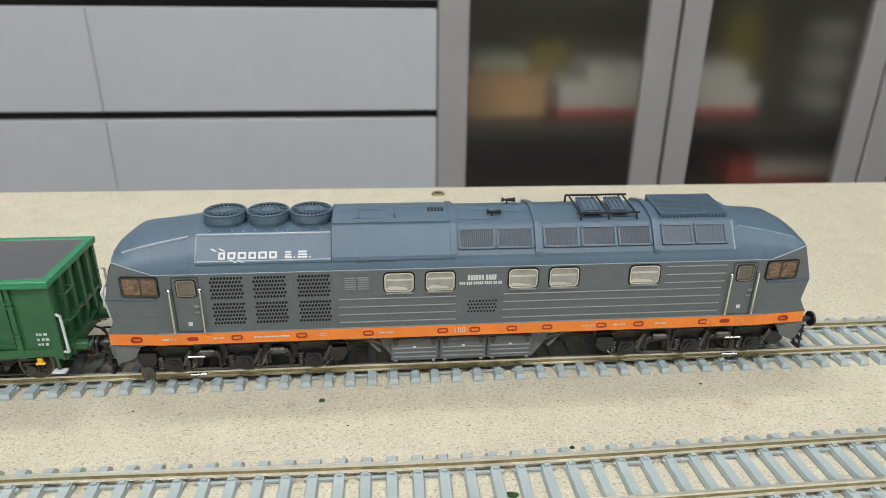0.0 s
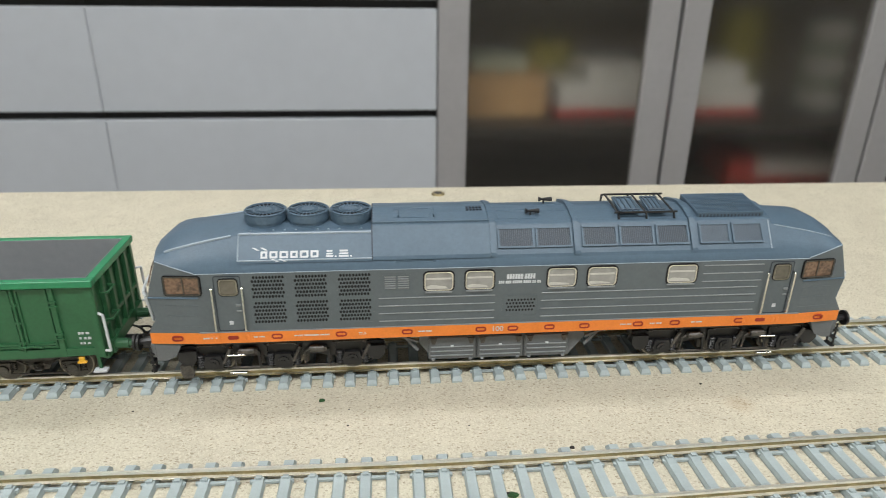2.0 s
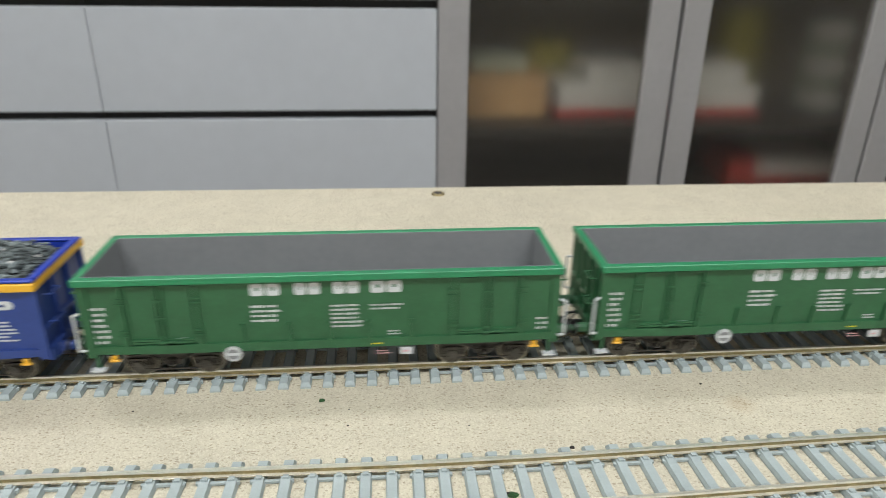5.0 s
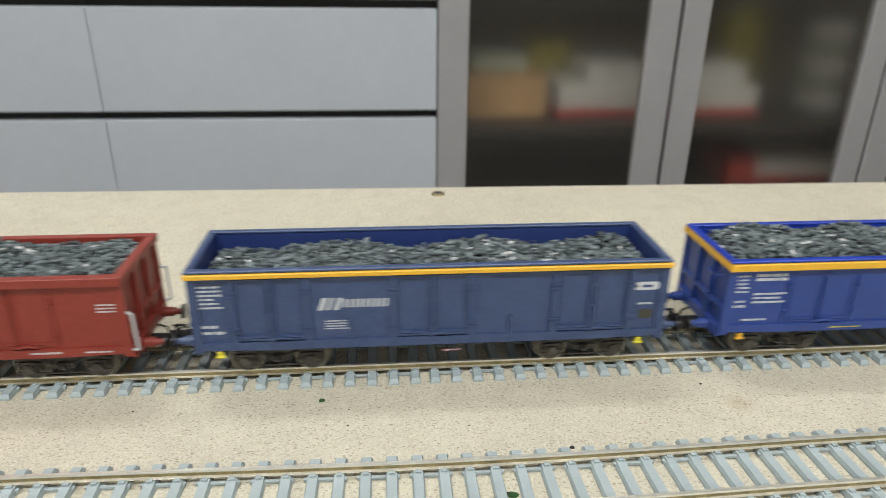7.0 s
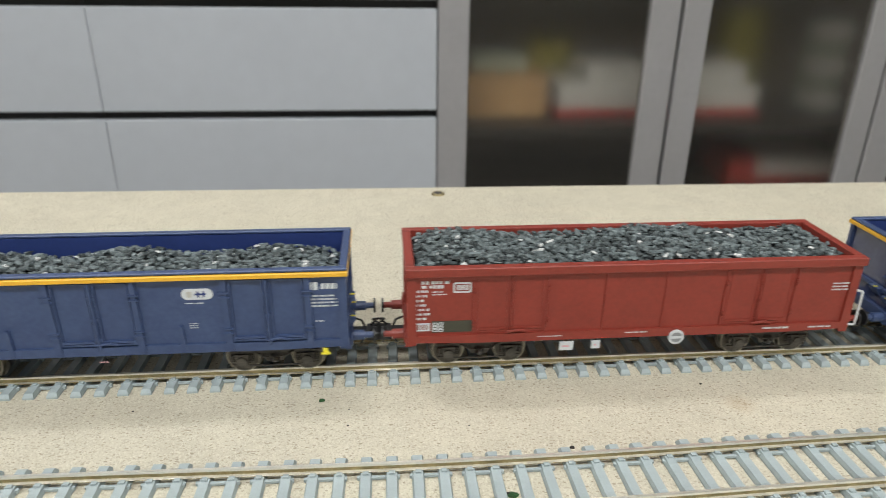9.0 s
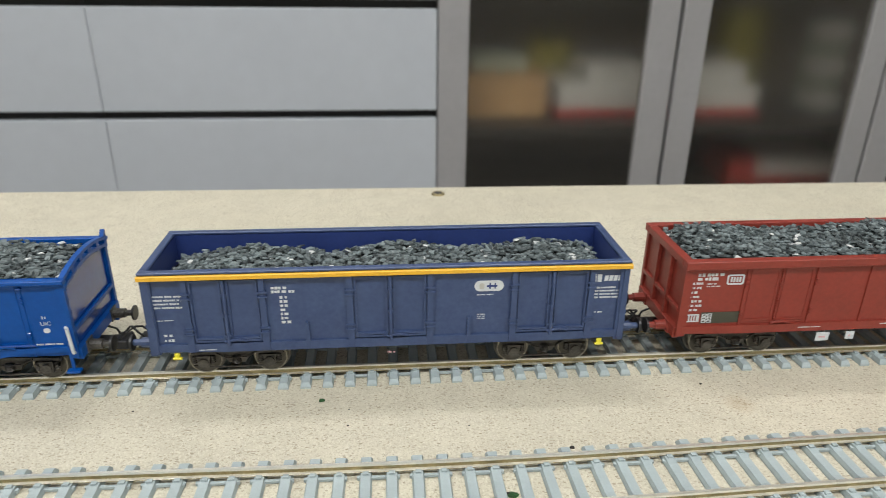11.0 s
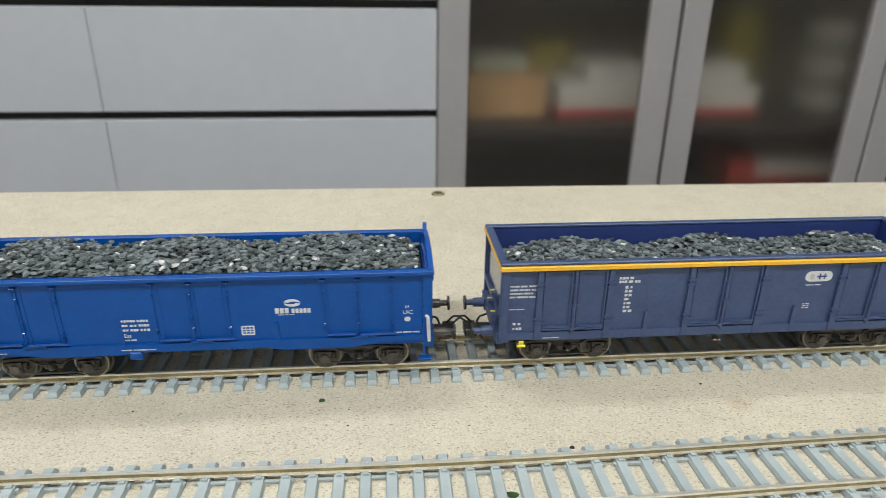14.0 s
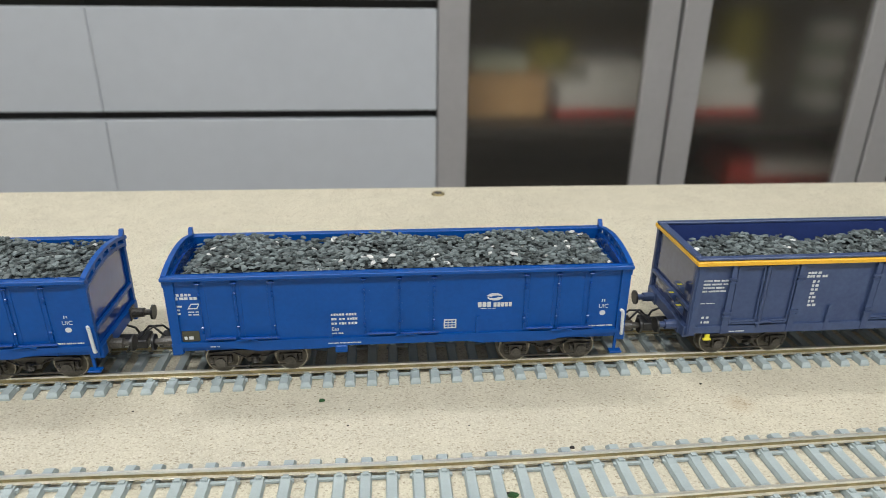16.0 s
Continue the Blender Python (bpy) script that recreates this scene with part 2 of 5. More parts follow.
plain_box("floor", -2.6, 2.6, -2.6, 1.6, FLOOR_Z - 0.1, FLOOR_Z, FLOORING, "grey vinyl floor of the room")
plain_box("ceiling", -2.6, 2.6, -2.6, 1.6, CEIL_Z, CEIL_Z + 0.1, WALL, "white painted ceiling with lamps")
plain_box("wall_north", -2.6, 2.6, 1.5, 1.6, FLOOR_Z, CEIL_Z, WALL, "white wall behind the cupboards")
plain_box("wall_south", -2.6, 2.6, -2.6, -2.5, FLOOR_Z, CEIL_Z, WALL, "white wall opposite the cupboards")
plain_box("wall_west", -2.6, -2.5, -2.5, 1.5, FLOOR_Z, CEIL_Z, WALL, "white side wall of the room")
plain_box("wall_east", 2.5, 2.6, -2.5, 1.5, FLOOR_Z, CEIL_Z, WALL, "white side wall of the room")


def ceiling_light():
    t = thing("ceiling_light", "long white ceiling light with a lit diffuser", "lamp", group="ceiling lights")
    bm = B()
    for s in SIDE:
        box(bm, -600, 600, s * 160 - 10, s * 160 + 10, -35, 0, 2)
        box(bm, s * 600 - 10, s * 600 + 10, -150, 150, -35, 0, 2)
    part("housing", bm, WALL, t)
    part("diffuser", box(B(), -588, 588, -148, 148, -28, -22), PANEL, t, "glowing white diffuser")
    return t


for i, (lx, ly, power) in enumerate(LAMPS):
    if i == 0:
        first_lamp = ceiling_light()
        first_lamp.location = (lx, ly, CEIL_Z)
    else:
        copy_thing(first_lamp, pose(lx, ly, CEIL_Z))


# ---- cupboards behind the table; fronts at 1 m ----
def drawer_unit(x0, x1, label):
    t = thing("drawer_unit", label, "cabinet", group="drawer units", y=1000, z=-750)
    bm = B()
    for x in (x0 + 9, x1 - 9):
        box(bm, x - 9, x + 9, 22, 440, 0, 1300)
    box(bm, x0 + 18, x1 - 18, 430, 440, 0, 1300)
    box(bm, x0 + 18, x1 - 18, 22, 430, 1282, 1300)
    box(bm, x0 + 18, x1 - 18, 22, 430, 0, 18)
    part("carcass", bm, GAP_BLACK, t, "dark cabinet body")
    tops = [806.5 - 186.3 * k for k in range(5)] + [806.5 + 186.3 * k for k in (1, 2)]
    for top in tops:
        if top < 180:
            continue
        f = part("drawer_front", box(B(), x0 + 0.1, x1 - 0.1, 0, 18, top - 171.5, top, 1.2), FRONT, t, "plain light grey drawer front")
        # Solid black strip stands in for the shade inside the finger gap.
        part("gap_shade_strip", box(B(), x0 + 3, x1 - 3, 19, 40, top + 0.2, top + 14), GAP_BLACK, f)
    return t


drawer_unit(-1250, -481, "light grey drawer cabinet with dark finger gaps")
drawer_unit(-480, 97, "wide light grey drawer cabinet beside glass cupboard")


SHELF = material("dark_shelf_board", (0.03, 0.027, 0.024), 0.6, 0, 0.15, 8, 0.05, 200)


def glass_cupboard():
    t = thing("glass_cupboard", "cupboard with smoked glass doors in grey frames", "cupboard", y=1000, z=-750)
    for x in (100, 1400):
        part("side_panel", box(B(), x, x + 18, 28, 450, 0, 1900), CARCASS, t)
    part("back_panel", box(B(), 118, 1400, 440, 450, 0, 1900), CARCASS, t)
    for z in (0, 422, 570, 990, 1360, 1880):
        part("shelf", box(B(), 118, 1400, 60, 440, z, z + 18), SHELF, t)
    for x0, a, x1, b in ((99, 54, 527, 54), (534, 49, 936, 46), (941, 60, 1416, 50)):
        d = thing("door", "", "")
        d.parent = t
        for k in ("label", "category"):
            if k in d:
                del d[k]
        for xa, xb in ((x0, x0 + a), (x1 - b, x1)):
            part("stile", box(B(), xa, xb, 0, 22, 40, 1880, 2), ALU, d, "grey metal door stile")
        for z in (40, 1835):
            part("rail", box(B(), x0 + a, x1 - b, 1, 21, z, z + 45, 1), ALU, d)
        g = part("pane", box(B(), x0 + a, x1 - b, 9, 13, 85, 1835), FROST, d, "smoked frosted glass pane")
        g.visible_shadow = False
    return t


glass_cupboard()


def carton(name, label, x0, x1, z0, z1, mat, depth=180, y=1150, band=None, lid=False):
    """A box on a cupboard shelf, in millimetres."""
    t = thing(name, label, "box", (x0 + x1) / 2, y, z0)
    w, h = (x1 - x0) / 2, z1 - z0
    part("body", box(B(), -w, w, 0, depth, 0, h, 1.5), mat, t)
    if band:
        part("band", box(B(), -w - 0.5, w + 0.5, -0.6, depth * 0.5, 0, h * 0.28), band, t, "coloured lower band")
    if lid:
        part("lid", box(B(), -w - 1.5, w + 1.5, -1.5, depth + 1.5, h * 0.9, h + 1.5, 0.6), mat, t)
    return t


TAN = material("tan_cardboard", (0.62, 0.40, 0.20), 0.8, 0, 0.1, 20)
BOX_WHITE = material("white_cardboard", (0.70, 0.70, 0.70), 0.6, 0, 0.05, 20)
BOX_RED = material("red_cardboard", (0.52, 0.05, 0.045), 0.5, 0, 0.08, 20)
BOX_OLIVE = material("olive_yellow_packet", (0.30, 0.27, 0.035), 0.6, 0, 0.15, 20)
BOX_PALE = material("pale_green_packet", (0.40, 0.45, 0.38), 0.6, 0, 0.12, 20)
SHELF_A, SHELF_B = -161.5, -309.5


def shelf_goods():
    carton("cardboard_box", "plain tan cardboard box on a cupboard shelf", 168, 333, SHELF_A, SHELF_A + 83, TAN, lid=True)
    carton("packet", "dark green and white packet on cardboard box", 185, 300, SHELF_A + 86, SHELF_A + 116, BOX_PALE, 120, 1190)
    carton("carton", "white carton with red base on shelf", 359, 545, SHELF_A, SHELF_A + 64, BOX_WHITE, band=BOX_RED)
    carton("carton", "small white carton stacked on another carton", 418, 540, SHELF_A + 65, SHELF_A + 106, BOX_WHITE, 140, 1160)
    carton("packet", "olive yellow packet standing in cupboard", 335, 425, SHELF_A, SHELF_A + 130, BOX_OLIVE, 60, 1330)
    carton("carton", "white carton with red base on shelf", 580, 786, SHELF_A, SHELF_A + 62, BOX_WHITE, band=BOX_RED)
    carton("carton", "small white carton stacked on another carton", 600, 756, SHELF_A + 63, SHELF_A + 106, BOX_WHITE, 140, 1160)
    carton("packet", "tall olive yellow packet standing in cupboard", 790, 870, SHELF_A, SHELF_A + 205, BOX_OLIVE, 60, 1330)
    for k, (w, h) in enumerate(((30, 34), (24, 30), (29, 33), (23, 28), (28, 34))):
        carton("packet", "small pale packet in a stack on cupboard shelf", 972 - w, 972 + w, SHELF_A + 37 * k, SHELF_A + 37 * k + h + 3, BOX_PALE if k % 2 else BOX_WHITE, 70, 1200 + 12 * (k % 2))
    carton("carton", "red carton lying on the lower shelf", 745, 1000, SHELF_B, SHELF_B + 14, BOX_RED, 150, 1140)
    carton("carton", "white carton on a red carton", 815, 1000, SHELF_B + 15, SHELF_B + 62, BOX_WHITE, 130, 1150)
    carton("carton", "short red carton beside white carton", 748, 812, SHELF_B + 15, SHELF_B + 66, BOX_RED, 130, 1150)


shelf_goods()


# ---- the table ----
def train_table():
    t = thing("train_table", "long table with a bare beige chipboard top", "table", z=-750)
    top = part("tabletop", slab(B(), [(-1650, -620), (1650, -620), (1650, 171.2), (-1650, 216.4)], 732, 750, "z"), BOARD, t, "beige chipboard with fine speckles")
    top.data.materials.append(BOARD_EDGE)
    for p in top.data.polygons:
        if abs(p.normal.z) < 0.5:
            p.material_index = 1
    for x in (-1500, 1500):
        for y in (-540, 90):
            part("leg", box(B(), x - 30, x + 30, y - 30, y + 30, 0, 700, 3), WOOD, t)
    for y in (-540, 90):
        part("apron", box(B(), -1470, 1470, y - 12, y + 12, 640, 732, 2), WOOD, t)
    for x in (-1500, 0, 1500):
        part("crossbar", box(B(), x - 20, x + 20, -510, 60, 702, 732, 2), WOOD, t)
    return t


train_table()


def brass_fitting(x, y):
    t = thing("brass_fitting", "round brass screw cap in the table board", "screw", x, y, 0)
    bm = B()
    rod(bm, (0, 0, 0), (0, 0, 0.9), 4.1, 24, 3.6)
    part("cap", bm, BRASS, t, smooth=False)
    bm = B()
    rod(bm, (0, 0, 0.85), (0, 0, 1.0), 2.2, 16)
    part("recess", bm, STEEL, t, "dark recess of the screw")


brass_fitting(32.0, 180.4)


def crumb(x, y, size, mat, seed, label):
    rnd = random.Random(seed)
    bm = B()
    bmesh.ops.create_icosphere(bm, subdivisions=2, radius=size)
    for v in bm.verts:
        v.co = v.co * rnd.uniform(0.55, 1.25)
        v.co.x *= 1.3
        v.co.z = max(-0.02, v.co.z * 0.5 + size * 0.25)
    ob = part("crumb", bm, mat, None, label, (x, y, 0))
    tagged(ob, category="debris", group="crumbs on the table")


MOSS = material("green_scenery_crumb", (0.02, 0.07, 0.02), 0.9, 0, 0.5, 900)
CRUMB = material("black_crumb", (0.02, 0.018, 0.015), 0.8, 0, 0.4, 900)
for cx, cy, size, mat, seed, label in ((-21.4, -22.8, 0.8, MOSS, 1, "tiny dark green scenery crumb on chipboard"), (51.9, -50.5, 0.65, CRUMB, 2, "tiny black crumb lying on chipboard"),
                                       (31.5, -67.9, 1.1, MOSS, 3, "dark green scenery flake between the rails"), (30.0, -67.1, 0.7, CRUMB, 4, "tiny black crumb between the rails"),
                                       (103.2, -22.3, 0.4, CRUMB, 5, "tiny black crumb lying on chipboard"), (-12.6, -35.8, 0.32, CRUMB, 6, "tiny black crumb lying on chipboard"),
                                       (-12.6, -27.9, 0.3, CRUMB, 7, "tiny black crumb lying on chipboard"), (23.6, -38.5, 0.25, CRUMB, 8, "tiny black crumb lying on chipboard"),
                                       (-78.6, -24.2, 0.3, CRUMB, 9, "tiny black crumb lying on chipboard"), (18, -68.3, 0.3, CRUMB, 10, "tiny black crumb between the rails")):
    crumb(cx, cy, size, mat, seed, label)


# ---- track ----
def sleeper_mesh(stretch=1.0):
    """A concrete-look sleeper: sunk middle, chamfered ends, rail seats with clips."""
    bm = B()
    outline = [(-14.6, 0), (-14.6, 0.7), (-13.8, 1.85), (-6.0, 1.85), (-4.6, 1.6), (4.6, 1.6), (6.0, 1.85), (13.8, 1.85), (14.6, 0.7), (14.6, 0)]
    lo = [bm.verts.new((-1.68 if z < 0.9 else -1.28, y, z)) for y, z in outline]
    hi = [bm.verts.new((1.68 if z < 0.9 else 1.28, y, z)) for y, z in outline]
    n = len(outline)
    fs = [bm.faces.new(lo), bm.faces.new(hi)]
    for i in range(n):
        fs.append(bm.faces.new((lo[i], lo[(i + 1) % n], hi[(i + 1) % n], hi[i])))
    bmesh.ops.recalc_face_normals(bm, faces=fs)
    for s in SIDE:
        for k in SIDE:
            y = s * 8.75 + k * 1.75
            box(bm, -0.75, 0.75, y - 0.55, y + 0.55, 1.8, 2.4)
    for v in bm.verts:
        if abs(v.co.y) > 13:
            v.co.y *= stretch
    me = bpy.data.meshes.new("sleeper")
    bm.to_mesh(me)
    bm.free()
    me.transform(Matrix.Scale(MM, 4))
    me.materials.append(SLEEPER)
    return me


SLEEPER_MESH, LONG_SLEEPER_MESH = sleeper_mesh(), sleeper_mesh(1.085)
RAIL_FORM = [(-1.1, 1.86), (1.1, 1.86), (1.1, 2.06), (0.35, 2.3), (0.25, 3.3), (0.55, 3.5), (0.45, 4.05), (-0.45, 4.05), (-0.55, 3.5), (-0.25, 3.3), (-0.35, 2.3), (-1.1, 2.06)]


def track_section(x0, pitch, gap, line, label, group):
    """One straight length of 32 sleepers; line(x) is the track's centre line."""
    n = 32
    a, b = x0 - gap / 2, x0 + (n - 1) * pitch + gap / 2
    y0 = line((a + b) / 2)
    t = thing("track_section", label, "model track", (a + b) / 2, y0, 0, group)
    cx = (a + b) / 2
    for i in range(n):
        x = x0 + i * pitch
        o = part("sleeper", LONG_SLEEPER_MESH if line is straight else SLEEPER_MESH, None, t, at=(x - cx, line(x) - y0, 0))
        o.rotation_euler = (0, 0, (line(x + 1) - line(x - 1)) / 2)
    xs = [a + 0.02 + (b - a - 0.04) * k / 12 for k in range(13)]
    for s in SIDE:
        bm = B()
        rows = [[bm.verts.new((x - cx, line(x) - y0 + s * 8.75 + dy, z)) for dy, z in RAIL_FORM] for x in xs]
        m = len(RAIL_FORM)
        fs = [bm.faces.new(rows[0]), bm.faces.new(rows[-1])]
        for p, q in zip(rows, rows[1:]):
            for j in range(m):
                fs.append(bm.faces.new((p[j], p[(j + 1) % m], q[(j + 1) % m], q[j])))
        bmesh.ops.recalc_face_normals(bm, faces=fs)
        r = part("rail", bm, BRASS, t, "brass-coloured rail with a bright worn top and painted foot glint")
        r.data.materials.append(BRIGHT)
        for p in r.data.polygons:
            # Head is polished metal; the foot's bright top is a painted glint.
            if p.center.z > 0.0036 or (p.normal.z > 0.5 and 0.0019 < p.center.z < 0.0024):
                p.material_index = 1
    bm = B()
    for i in range(n - 1):
        if i % 2 == 0:
            for s in SIDE:
                x, xn = x0 + i * pitch, x0 + (i + 1) * pitch
                for k in SIDE:
                    y = line(x) - y0 + s * 8.75 + k * 1.9
                    box(bm, x - cx + 1, xn - cx - 1, y - 0.45, y + 0.45, 0.4, 1.1)
        else:
            for s in SIDE:
                x = x0 + i * pitch
                for e in (1.6, pitch - 1.6):
                    y = line(x) - y0 + s * 8.75 - 1.9
                    rod(bm, (x - cx + e, y, 0.3), (x - cx + e, y, 1.2), 0.7, 6)
    part("tie_bar", bm, SLEEPER, t, kind="stuff")
    return t


def straight(x):
    return 0.0


def siding(x):
    u = min(1.0, abs(x - 20) / 135)
    return -66.3 + 2.3 * u * u * (3 - 2 * u)


for k in range(-7, 6):
    track_section(15.31 + 228.64 * k, 7.164, 6.556, straight, "straight model track with grey sleepers under train", "track under the train")
    track_section(-105.47 + 225.28 * (k + 1), 7.04, 7.04, siding, "empty model siding track with grey sleepers", "siding track")
RAIL_TOP = 4.05


# ---- running gear shared by the vehicles ----
WHEELS = []


def wheelset(parent, x, r, label=""):
    bm = B()
    rod(bm, (0, -10.5, 0), (0, 10.5, 0), 1.0, 8)
    for s in SIDE:
        rod(bm, (0, s * 7.2, 0), (0, s * 8.0, 0), r + 0.75, 28)
        rod(bm, (0, s * 8.0, 0), (0, s * 10.0, 0), r, 28)
        rod(bm, (0, s * 10.0, 0), (0, s * 10.15, 0), r * 0.45, 12)
        hoop = [(math.cos(k * math.tau / 28), math.sin(k * math.tau / 28)) for k in range(28)]
        rim_ring(bm, [((r - 0.05) * a, (r - 0.05) * b) for a, b in hoop], [((r - 0.38) * a, (r - 0.38) * b) for a, b in hoop], *sorted((s * 9.9, s * 10.12)))
        for k in range(4):
            a = k * math.pi / 2
            rod(bm, (r * 0.62 * math.cos(a), s * 9.9, r * 0.62 * math.sin(a)), (r * 0.62 * math.cos(a), s * 10.12, r * 0.62 * math.sin(a)), 0.5, 6)
    w = part("wheelset", bm, STEEL, parent, label or "dark steel wheelset", (x, 0, r), smooth=False)
    w.data.materials.append(TYRE)
    for p in w.data.polygons:
        c = p.center
        if math.hypot(c.x, c.z) > r * 0.9 * MM:
            p.material_index = 1
    WHEELS.append((w, x, r))
    return w


def coil(bm, x, y, z0, z1, r, turns, n=8):
    """A ridged spring: one closed turned form."""
    rows = []
    for k in range(2 * turns + 1):
        z = z0 + (z1 - z0) * k / (2 * turns)
        q = r if k % 2 else r * 0.72
        rows.append([bm.verts.new((x + q * math.cos(a * math.tau / n), y + q * math.sin(a * math.tau / n), z)) for a in range(n)])
    fs = [bm.faces.new(rows[0]), bm.faces.new(rows[-1])]
    for p, q in zip(rows, rows[1:]):
        fs += [bm.faces.new((p[i], p[(i + 1) % n], q[(i + 1) % n], q[i])) for i in range(n)]
    bmesh.ops.recalc_face_normals(bm, faces=fs)
    return bm


def wagon_bogie(parent, x, wb):
    h = wb / 2
    b = part("bogie", box(B(), -3, 3, -10.8, 10.8, 5.2, 9.6, 0.4), DIRTY, parent, "dark brown two-axle bogie", (x, 0, 0))
    for s in SIDE:
        bm = B()
        slab(bm, [(-h - 4.4, 7.3), (-h - 3.8, 8.3), (-5, 9.0), (5, 9.0), (h + 3.8, 8.3), (h + 4.4, 7.3), (h + 2.4, 7.5), (4.2, 7.6), (2.6, 4.6), (-2.6, 4.6), (-4.2, 7.6), (-h - 2.4, 7.5)], s * 11.3 - 0.55, s * 11.3 + 0.55)
        part("side_frame", bm, DIRTY, b)
        part("bolster_spring", coil(B(), 0, s * 12.2, 4.8, 7.4, 1.5, 4, 10), DIRTY, b)
        part("tie_bar", pipe(B(), [(-h - 3.6, s * 11.6, 3.6), (-h + 3, s * 11.6, 2.9), (h - 3, s * 11.6, 2.9), (h + 3.6, s * 11.6, 3.6)], 0.32), DIRTY, b)
        part("brake_lever", pipe(B(), [(-h + 4, s * 12.0, 8.2), (-3, s * 12.6, 6.6), (3.5, s * 12.6, 6.9), (h - 4, s * 12.0, 8.4)], 0.3), DIRTY, b)
        for e in SIDE:
            bm = B()
            slab(bm, [(e * h - 1.7, 3.6), (e * h + 1.7, 3.6), (e * h + 2.2, 7.6), (e * h - 2.2, 7.6)], s * 11.8 - 0.9, s * 11.8 + 0.9)
            rod(bm, (e * h, s * 12.6, 5.3), (e * h, s * 13.3, 5.3), 1.55, 12)
            part("axle_box", bm, DIRTY, b)
            for q in SIDE:
                part("spring", coil(B(), e * h + q * 2.9, s * 11.9, 4.7, 7.4, 0.85, 4), DIRTY, b)
    for e in SIDE:
        wheelset(b, e * h, 5.3)
    return b


def buffer_part(parent, x, s, y, z, length, mat):
    bm = B()
    box(bm, x - 0.3, x + 0.3, y - 2.3, y + 2.3, z - 2.3, z + 2.3, 0.2)
    rod(bm, (x, y, z), (x + s * length * 0.55, y, z), 1.75, 12, 1.6)
    rod(bm, (x + s * length * 0.5, y, z), (x + s * (length - 0.6), y, z), 1.05, 10)
    b = part("buffer", bm, mat, parent)
    bm = B()
    rod(bm, (x + s * (length - 0.7), y, z), (x + s * length, y, z), 2.6, 20)
    part("buffer_head", bm, BLACK, b, "black buffer head")


def coupling(parent, x, s, reach):
    bm = B()
    box(bm, min(x - s * 8, x + s * reach * 0.6), max(x - s * 8, x + s * reach * 0.6), -2.6, 2.6, 6.4, 8.2, 0.3)
    box(bm, min(x + s * reach * 0.5, x + s * reach), max(x + s * reach * 0.5, x + s * reach), -3.4, 3.4, 5.6, 8.8, 0.4)
    pipe(bm, [(x + s * (reach - 3.5), -2.2, 8), (x + s * (reach - 0.5), -2.0, 11.2), (x + s * (reach + 2.0), 0, 12.2), (x + s * (reach - 0.5), 2.0, 11.2), (x + s * (reach - 3.5), 2.2, 8)], 0.38)
    part("coupling", bm, BLACK, parent, "black hook and loop coupling")
    bm = B()
    pipe(bm, [(x, -4.2, 10.5), (x + s * 2.5, -4.4, 9.4), (x + s * 3.4, -4.5, 7.2), (x + s * 2.4, -4.3, 5.6)], 0.42)
    pipe(bm, [(x, 4.2, 10.5), (x + s * 2.5, 4.4, 9.4), (x + s * 3.4, 4.5, 7.2), (x + s * 2.4, 4.3, 5.6)], 0.42)
    part("brake_hose", bm, BLACK, parent)


def grab(parent, pts, mat=None, r=0.42):
    return part("grab_rail", pipe(B(), pts, r, 8), mat or WHITE, parent, "thin grab rail")


# ---- freight wagons ----
def heap(x, y, L, W, top, humps, seed):
    u, v = x / (L / 2), y / W
    edge = min(1.0, (1 - abs(u)) * 12) * min(1.0, (1 - abs(v)) * 3.2 + 0.5)
    return top - 3.6 + edge * 2.6 + 1.2 * math.cos(u * math.pi * humps + seed) + 1.0 * noise.noise(Vector((x * 0.09, y * 0.12, seed)))


